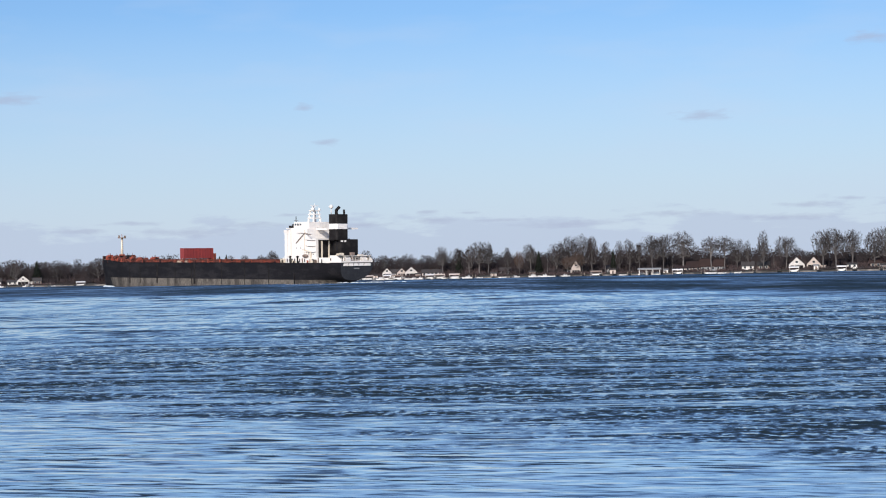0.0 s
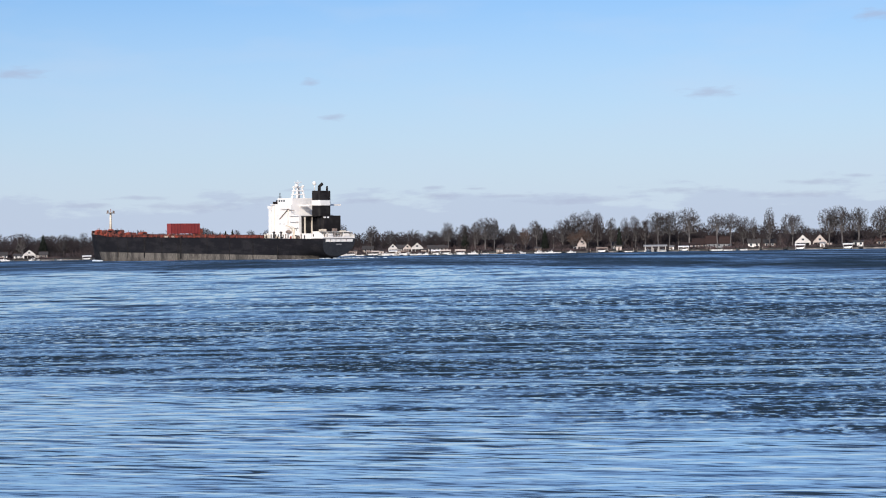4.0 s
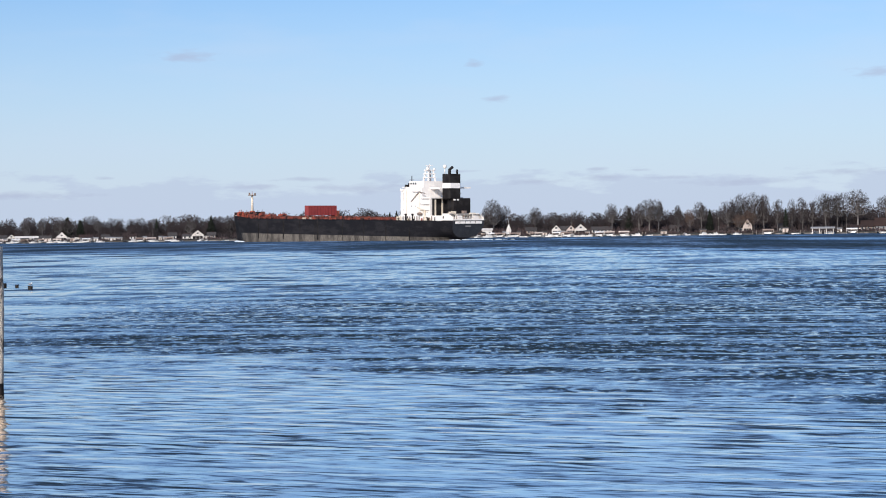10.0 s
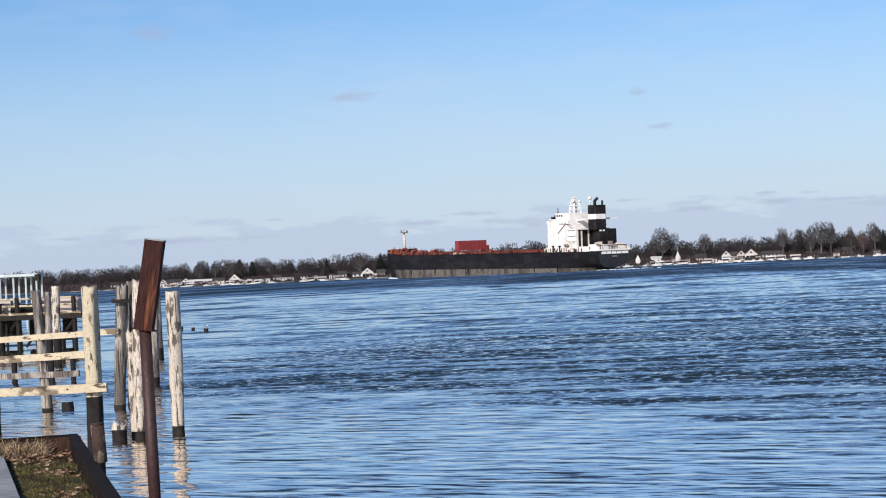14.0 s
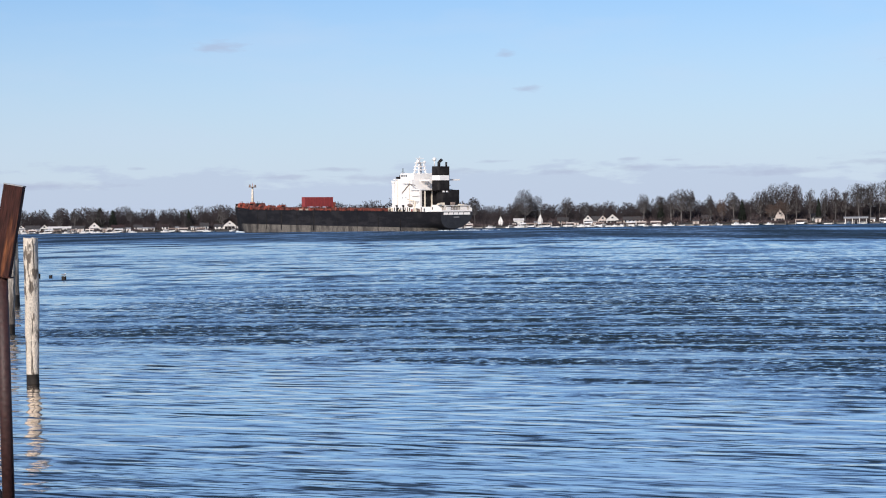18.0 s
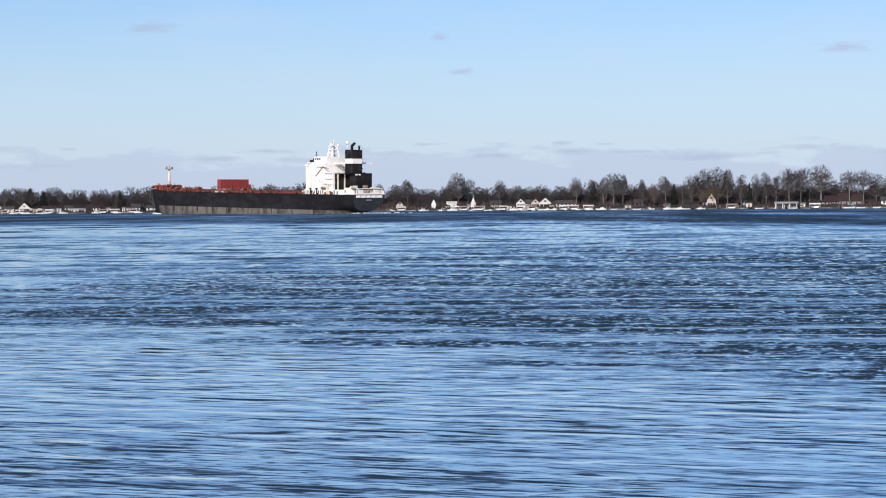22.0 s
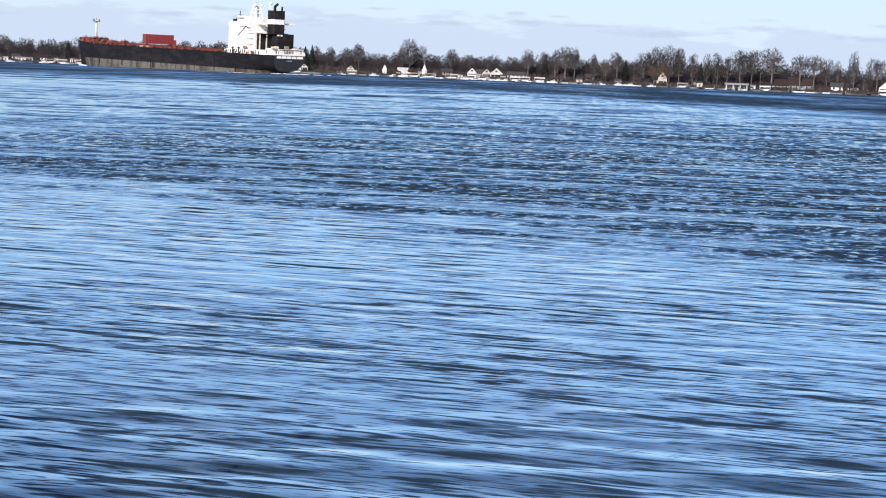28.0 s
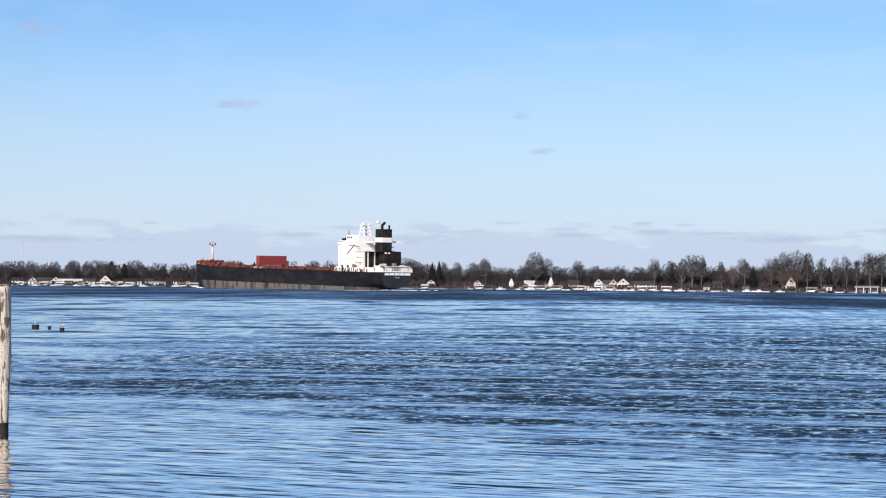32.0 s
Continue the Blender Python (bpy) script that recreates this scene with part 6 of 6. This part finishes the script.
def fallen_leaves(spots, seed):
    """Curled dry leaves, five to nine centimetres long, lying about each spot (along, inward, spread along, spread inward, count)."""
    rng = random.Random(seed)
    verts, faces = [], []
    for s, i, ds, di, count in spots:
        for _ in range(count):
            a = bank_point(s + rng.gauss(0, ds), max(0.22, i + rng.gauss(0, di)), CAP_Z - 0.235 + rng.uniform(0.0, 0.06))
            t, size = rng.uniform(0, 6.28), rng.uniform(0.025, 0.048)
            u = Vector((math.cos(t), math.sin(t), rng.uniform(-0.4, 0.4))) * size
            w = Vector((-math.sin(t), math.cos(t), rng.uniform(-0.5, 0.5))) * size * rng.uniform(0.45, 0.8)
            lift = Vector((0, 0, rng.uniform(0.008, 0.024)))
            k = len(verts)
            verts += [tuple(q) for q in (a - u + lift, a - u * 0.2 + w + lift * 0.6, a + u + lift, a - u * 0.2 - w + lift * 0.6, a)]
            faces += [(k, k + 1, k + 4), (k + 1, k + 2, k + 4), (k + 2, k + 3, k + 4), (k + 3, k, k + 4)]
    tagged(new("dead_leaves", raw_mesh("dead_leaves", verts, faces, M["leaf"])), "curled tan leaves drifted against the wall and over the grass", "leaves", kind="stuff")


straw("grass_tufts", (9.6, 0.54, CAP_Z - 0.265), (2.75, 0.36, 0.05), 24000, M["blade"], 0.06, 0.9, "short mossy green winter grass", "grass", 1)
straw("dead_grass", (END - 0.35, 0.78, CAP_Z - 0.24), (0.22, 0.34, 0.16), 620, M["dead"], 0.26, 0.75, "heap of curled dry straw against the wall", "dead grass", 2)
fallen_leaves(((END - 0.32, 0.50, 0.14, 0.24, 280), (END - 0.9, 0.5, 0.3, 0.25, 46), (10.1, 0.32, 0.16, 0.07, 34), (10.5, 0.55, 0.08, 0.06, 10), (8.2, 0.42, 0.2, 0.08, 24), (8.6, 0.27, 0.14, 0.04, 14)), 3)
straw("dead_grass", (0.72, 0.20, CAP_Z - 0.005), (0.42, 0.10, 0.03), 900, M["dead"], 0.15, 2.6, "dry straw lying over the seawall cap", "dead grass", 4)
straw("dead_grass", (0.2, 0.33, CAP_Z - 0.05), (0.9, 0.07, 0.05), 500, M["dead"], 0.15, 1.2, "dry straw behind the seawall cap", "dead grass", 5)
straw("dead_weed", (-0.86, 0.07, CAP_Z - 0.01), (0.08, 0.09, 0.03), 150, M["dark_wood"], 0.12, 3.2, "dark dead weed hanging over the edge of the cap", "weed", 6)
straw("dead_weed", (-0.92, 0.05, CAP_Z - 0.01), (0.12, 0.07, 0.02), 70, M["dead"], 0.07, 3.0, "pale dry weed tips on the cap", "weed", 7)


def build_pole():
    pole = thing("steel_post", "rusted steel pipe post with a crooked channel bolted on top", "post", pose(-3.315, 9.9, CAP_Z))
    bm = bmesh.new()
    tube(bm, (0, 0, -0.02), (-0.02, 0, 1.37), 0.033, n=20)
    part("pipe", bm, M["pipe"], pole, smooth=True)
    bm = bmesh.new()
    box(bm, -0.08, 0.08, -0.08, 0.08, -0.004, 0.012)
    part("base_plate", bm, M["pipe"], pole)
    ch = new("channel")
    ch.parent = pole
    ch.matrix_basis = pose(-0.023, 0, 1.36, 0, 10.0, 4.0)
    bm = bmesh.new()
    box(bm, -0.052, 0.052, -0.045, -0.037, 0, 0.492)
    part("web", bm, M["rust"], ch)
    for s in (-1, 1):
        bm = bmesh.new()
        box(bm, min(s * 0.052, s * 0.045), max(s * 0.052, s * 0.045), -0.037, 0.02, 0, 0.492)
        part("flange", bm, M["rust"], ch)
    bm = bmesh.new()
    box(bm, -0.062, 0.062, -0.05, 0.03, -0.008, 0.0)
    part("end_lip", bm, M["rust"], ch)
    # pale grey colour stands for the channel's sunlit top edge
    bm = bmesh.new()
    box(bm, -0.055, 0.055, -0.047, 0.022, 0.492, 0.498)
    part("top_plate", bm, M["concrete"], ch, "top plate coloured pale as a lit edge")


build_pole()


def pile_mesh(z0, z1, high, r0, r1, seed, lean=(0, 0), n=20, rough=0.2, split=0.0, square=0.0):
    """A worn round timber between two heights, with a fluted, weathered outline and an uneven head."""
    rng = random.Random(seed)
    bm = bmesh.new()
    grid = []
    rings = max(3, int((z1 - z0) / 0.12))
    for j in range(rings + 1):
        z = z0 + (z1 - z0) * j / rings
        t = (z + 1.5) / (high + 1.5)
        r = r0 + (r1 - r0) * t
        row = []
        for i in range(n):
            a = 2 * math.pi * i / n
            c, s = math.cos(a), math.sin(a)
            k = 1 + rough * noise.noise(Vector((c * 1.3 + seed, s * 1.3, z * 0.8))) + rough * 0.7 * noise.noise(Vector((c * 4, s * 4 + seed, z * 0.35))) + rough * 0.35 * noise.noise(Vector((c * 6, s * 6 + seed, z * 5)))
            if square:
                k *= 1 + square * (1 / max(abs(c), abs(s)) - 1)
            top = 0.0
            if j == rings and z1 >= high - 0.01:
                top = rng.uniform(-0.03, 0.02) + split * 0.14 * noise.noise(Vector((c * 2, s * 2, seed)))
            row.append(bm.verts.new((lean[0] * t + r * k * c, lean[1] * t + r * k * s, z + top)))
        grid.append(row)
    for j in range(rings):
        for i in range(n):
            bm.faces.new((grid[j][i], grid[j][(i + 1) % n], grid[j + 1][(i + 1) % n], grid[j + 1][i]))
    if z1 >= high - 0.01:
        top = bm.verts.new((lean[0], lean[1], high - 0.02))
        for i in range(n):
            bm.faces.new((grid[-1][i], grid[-1][(i + 1) % n], top))
    return bm


def build_pile(x, y, high, r, mat="white_pile", lean=(0, 0), seed=1, label="bleached weathered timber pile standing in the river", foot=0.22, r1=None, split=0.0, square=0.0):
    p = thing("pile", label, "pile", pose(x, y, 0), "old timber piles of the ruined pier")
    args = dict(high=high, r0=r, r1=r1 or r * 0.95, seed=seed, lean=lean, split=split, square=square)
    part("shaft", pile_mesh(foot if foot else -1.5, high, **args), M[mat], p, smooth=True)
    if foot:
        part("wet_foot", pile_mesh(-1.5, foot, **args), M["dark_wood"], p, "wet black foot at the waterline", smooth=True)
    return p


build_pile(-12.42, 38.9, 3.13, 0.142, lean=(0.0, 0), seed=3, r1=0.152, foot=0.22)
build_pile(-11.40, 31.0, 3.32, 0.125, "post_wood", lean=(0, 0), seed=5, foot=1.40, square=0.8, label="yellowish squared pier post with a dark wet foot")
build_pile(-17.02, 48.0, 3.3, 0.165, "pile", lean=(0.30, 0), seed=7, foot=0.12, split=1.0)
build_pile(-16.86, 48.7, 3.42, 0.115, "pile", lean=(0.14, 0), seed=8, foot=0.15, label="grey split pile strapped to its neighbour")
build_pile(-13.12, 38.3, 3.4, 0.125, "white_pile", lean=(0.12, 0), seed=9, foot=0.18, split=1.0)
build_pile(-13.18, 38.5, 2.3, 0.11, "white_pile", lean=(-0.12, 0.1), seed=10, foot=0.16, split=1.0)
build_pile(-13.43, 38.0, 0.36, 0.155, "white_pile", seed=11, foot=0.25, split=1.6, label="broken-off pile stump just above the water")
build_pile(-26.28, 80, 3.12, 0.20, "pile", lean=(0, 0), seed=12, foot=0.45)
build_pile(-19.30, 58, 3.0, 0.16, "pile", lean=(0.15, 0), seed=13, foot=0.3)
build_pile(-18.84, 47.93, 3.28, 0.155, "pile", lean=(-0.30, 0), seed=14, foot=0.10, r1=0.12)
build_pile(-30.66, 79.0, 3.42, 0.18, "white_pile", lean=(0.06, 0), seed=15, foot=1.2)
build_pile(-25.30, 64.6, 3.2, 0.13, "pile", lean=(-0.06, 0), seed=16, foot=1.5)
build_pile(-17.70, 41.5, 3.1, 0.13, "pile", lean=(0.0, 0), seed=26, foot=0.2)
build_pile(-18.46, 48.18, 0.22, 0.16, "dark_wood", seed=17, foot=0.0, label="black pile stump just above the water")
build_pile(-23.79, 62.75, 1.07, 0.10, "dark_wood", seed=20, foot=0.0, label="short dark pile beyond the pier rail")
build_pile(-31.70, 82.46, 1.12, 0.10, "dark_wood", seed=21, foot=0.0, label="short dark pile beyond the pier rail")
build_pile(-26.22, 63.36, 1.07, 0.10, "dark_wood", seed=19, foot=0.0, label="short dark pile beyond the pier rail")
build_pile(-35.65, 118.6, 0.24, 0.17, "dark_wood", seed=22, foot=0.0, label="dark pile stump far out in the river")
build_pile(-38.2, 124, 0.2, 0.12, "dark_wood", seed=23, foot=0.0, label="dark pile stump far out in the river")
build_pile(-39.3, 124.4, 0.28, 0.26, "dark_wood", seed=24, foot=0.0, label="dark pile stump far out in the river")


def build_rail(name, p, q, high, deep, mat, label, seed):
    """A weathered board between two points, slightly bowed, with a worn upper edge."""
    p, q = Vector(p), Vector(q)
    rail = thing(name, label, "board", Matrix.Translation(p), "boards of the ruined pier")
    bm = bmesh.new()
    d = q - p
    n = 14
    rows = []
    for i in range(n + 1):
        t = i / n
        c = d * t + Vector((0, 0, 0.02 * noise.noise(Vector((t * 5, seed, 0)))))
        top = high / 2 + 0.012 * noise.noise(Vector((t * 23, seed, 4)))
        rows.append([bm.verts.new(c + Vector((0, y, z))) for y, z in ((-deep / 2, -high / 2), (-deep / 2, top), (deep / 2, top), (deep / 2, -high / 2))])
    for a, b in zip(rows, rows[1:]):
        for j in range(4):
            bm.faces.new((a[j], a[(j + 1) % 4], b[(j + 1) % 4], b[j]))
    bm.faces.new(rows[0]), bm.faces.new(rows[-1][::-1])
    part("plank", bm, M[mat], rail)
    for t in (0.2, 0.8):
        bm = bmesh.new()
        c = d * t
        tube(bm, c + Vector((0, -deep / 2 - 0.012, 0)), c + Vector((0, -deep / 2 + 0.01, 0)), 0.016, n=8)
        part("bolt", bm, M["rust"], rail)


build_rail("pier_rail", (-14.6, 30.8, 1.50), (-11.08, 30.8, 1.57), 0.15, 0.08, "board", "weathered yellow pier rail bolted to the posts", 1)
build_rail("pier_rail", (-22.19, 47.76, 1.415), (-17.60, 47.76, 1.510), 0.19, 0.09, "board", "weathered yellow pier rail bolted to the posts", 2)
build_rail("pier_rail", (-22.78, 47.77, 1.911), (-16.78, 47.77, 2.089), 0.16, 0.09, "board", "weathered yellow pier rail bolted to the posts", 3)
build_rail("pier_rail", (-22.30, 47.78, 0.976), (-17.94, 47.78, 1.011), 0.16, 0.08, "pile", "weathered grey lower pier stringer", 4)
build_rail("pier_rail", (-16.92, 47.72, 2.90), (-15.75, 47.9, 2.88), 0.10, 0.10, "dark_wood", "black strap round the dolphin piles", 6)

# pipe stub on the cap
stub = thing("pipe_stub", "rust-blotched pipe stub standing on the seawall cap", "pipe", pose(-6.03, 16.49, CAP_Z))
bm = bmesh.new()
tube(bm, (0, 0, -0.02), (-0.02, 0, 0.34), 0.062, n=16)
part("pipe", bm, M["blotched"], stub, smooth=True)
bm = bmesh.new()
tube(bm, (-0.02, 0, 0.33), (-0.02, 0, 0.345), 0.066, n=16)
part("rim", bm, M["pipe"], stub, smooth=True)

# snag in the water by the wall
snag = thing("driftwood", "dark crooked stick poking out of the water", "driftwood", pose(-5.755, 19.0, 0))
bm = bmesh.new()
tube(bm, (0.01, 0, -0.4), (0, 0, 0.09), 0.012, n=6), tube(bm, (0, 0, 0.085), (-0.03, 0, 0.135), 0.011, n=6), tube(bm, (-0.03, 0, 0.132), (-0.20, 0.02, 0.145), 0.008, 0.004, n=6)
part("stick", bm, M["dark_wood"], snag)


def build_neighbour_dock():
    """A cluttered dock with a boat hoist upstream, seen past the ruined pier."""
    d = thing("dock", "dark cluttered timber dock on many posts", "dock", pose(-41.5, 100, 0))
    bm = bmesh.new()
    box(bm, -12, 4.2, 0, 3.0, 1.75, 2.0)
    part("deck", bm, M["pile"], d)
    rng = random.Random(5)
    for i in range(15):
        for y in (0.1, 2.9):
            bm = bmesh.new()
            x = -11.6 + i * 1.1
            tube(bm, (x, y, -1.5), (x + rng.uniform(-0.1, 0.1), y, rng.choice((1.9, 2.6, 2.9))), 0.14, n=7)
            part("post", bm, M["dark_wood"] if rng.random() < 0.6 else M["pile"], d)
    for i in range(9):
        bm = bmesh.new()
        x = -11 + i * 1.7
        tube(bm, (x, 0.05, 0.1), (x + 1.3, 0.05, 1.7), 0.09, n=5)
        part("brace", bm, M["dark_wood"], d)
    for z in (2.45, 2.85):
        bm = bmesh.new()
        tube(bm, (-12, 0.1, z), (4.0, 0.1, z - 0.05), 0.06, n=5)
        part("rail", bm, M["board"], d)
    for x0, x1, z1, mat in ((-2.2, -0.6, 2.6, "tan"), (1.6, 3.9, 2.75, "cream_siding"), (-6.0, -4.2, 2.9, "dark_wood"), (-0.2, 1.1, 2.5, "dark_wood"), (-9.5, -7.6, 2.7, "grey_siding")):
        bm = bmesh.new()
        box(bm, x0, x1, 0.6, 2.4, 2.0, z1)
        part("storage_box", bm, M[mat], d)
    # dark panels added for the shade in the openings under the deck
    for i in range(8):
        bm = bmesh.new()
        x = -11.4 + i * 2.0
        box(bm, x, x + rng.uniform(0.7, 1.5), 1.3, 1.5, rng.uniform(0.3, 0.7), 1.75)
        part("shade_panel", bm, M["dark_wood"], d)
    for i in range(26):
        bm = bmesh.new()
        x, w = rng.uniform(-11.5, 3.6), rng.uniform(0.25, 0.9)
        y = rng.uniform(0.3, 2.4)
        box(bm, x, x + w, y, y + rng.uniform(0.2, 0.5), 2.0, 2.0 + rng.uniform(0.15, 0.75))
        part("crate", bm, M[rng.choice(("dark_wood", "dark_wood", "pile", "tan", "cream_siding", "brown_roof"))], d)
    for i in range(14):
        bm = bmesh.new()
        x = rng.uniform(-11.5, 3.9)
        tube(bm, (x, -0.2, -1.5), (x + rng.uniform(-0.15, 0.15), -0.2, rng.uniform(0.9, 3.0)), rng.uniform(0.07, 0.14), n=7)
        part("stake", bm, M[rng.choice(("pile", "dark_wood", "board"))], d)
    bm = bmesh.new()
    box(bm, -12, 4.25, -0.16, -0.13, 1.90, 2.02)
    part("edge_board", bm, M["board"], d)
    bm = bmesh.new()
    box(bm, -12, 4.3, -0.12, 0.0, 1.62, 1.98)
    part("fascia", bm, M["dark_wood"], d)
    h = thing("boat_hoist", "pale green steel boat hoist frame with a flat canopy", "boat hoist", pose(-61.3, 150, 0))
    for x in (-5.5, -4.2, -3.0, -1.7, -0.5, 0.6, 1.55):
        for y in (0, 1.2):
            bm = bmesh.new()
            tube(bm, (x, y, -1.5), (x, y, 4.55), 0.085, n=6)
            part("upright", bm, M["hoist"], h)
    bm = bmesh.new()
    box(bm, -6.2, 1.75, -0.3, 1.4, 4.46, 4.69)
    part("canopy", bm, M["hoist"], h)
    bm = bmesh.new()
    box(bm, 1.6, 2.0, -0.5, -0.1, 4.06, 4.61)
    part("motor_box", bm, M["dark_wood"], h)
    bm = bmesh.new()
    box(bm, -6, 1.8, 0, 1.2, 1.9, 2.15)
    part("cradle", bm, M["dark_wood"], h)


build_neighbour_dock()


def build_gull(x, y, z, turn):
    """A gull resting on a stump."""
    g = thing("gull", "white and grey gull standing on a pile stump", "gull", pose(x, y, z, 0, 0, turn) @ Matrix.Scale(0.72, 4), "gulls on the stumps")
    bm = bmesh.new()
    ball(bm, (0, 0, 0.17), (0.17, 0.075, 0.085), 12, 8)
    part("body", bm, M["feather"], g, smooth=True)
    bm = bmesh.new()
    ball(bm, (0.14, 0, 0.29), (0.05, 0.042, 0.045), 10, 6)
    tube(bm, (0.09, 0, 0.2), (0.14, 0, 0.29), 0.05, 0.035, n=8)
    part("head", bm, M["feather"], g, smooth=True)
    bm = bmesh.new()
    tube(bm, (0.18, 0, 0.285), (0.235, 0, 0.275), 0.014, 0.004, n=6)
    part("beak", bm, M["board"], g)
    for s in (1, -1):
        bm = bmesh.new()
        ball(bm, (-0.05, s * 0.062, 0.185), (0.19, 0.022, 0.055), 10, 6)
        part("wing", bm, M["wing"], g, smooth=True)
        bm = bmesh.new()
        tube(bm, (0.0, s * 0.03, 0.0), (0.01, s * 0.03, 0.11), 0.008, n=5)
        part("leg", bm, M["board"], g)


build_gull(-35.65, 118.6, 0.225, 35)
build_gull(-39.33, 124.4, 0.27, 100)



# ---------------------------------------------------------------- what moves
def motions():
    # the ship holds one course and speed, slightly down by the stern
    heading, speed = radians(42.0), 4.3116
    way = Vector((-math.sin(heading), math.cos(heading), 0))
    start = Vector((-25.2, 866.4, 0))
    rows = []
    for t in (0.0, 8.0, 16.0, 24.0, 32.0):
        p = start + way * speed * t
        rows.append((t, pose(p.x, p.y, 0, 0, -1.15, 132.0)))
    walk(ship, rows)
    # the ripples run downstream with the wind
    walk(river, [(t, pose(0.42 * t, -0.16 * t, 0)) for t in (0.0, 8.0, 16.0, 24.0, 32.0)])


motions()
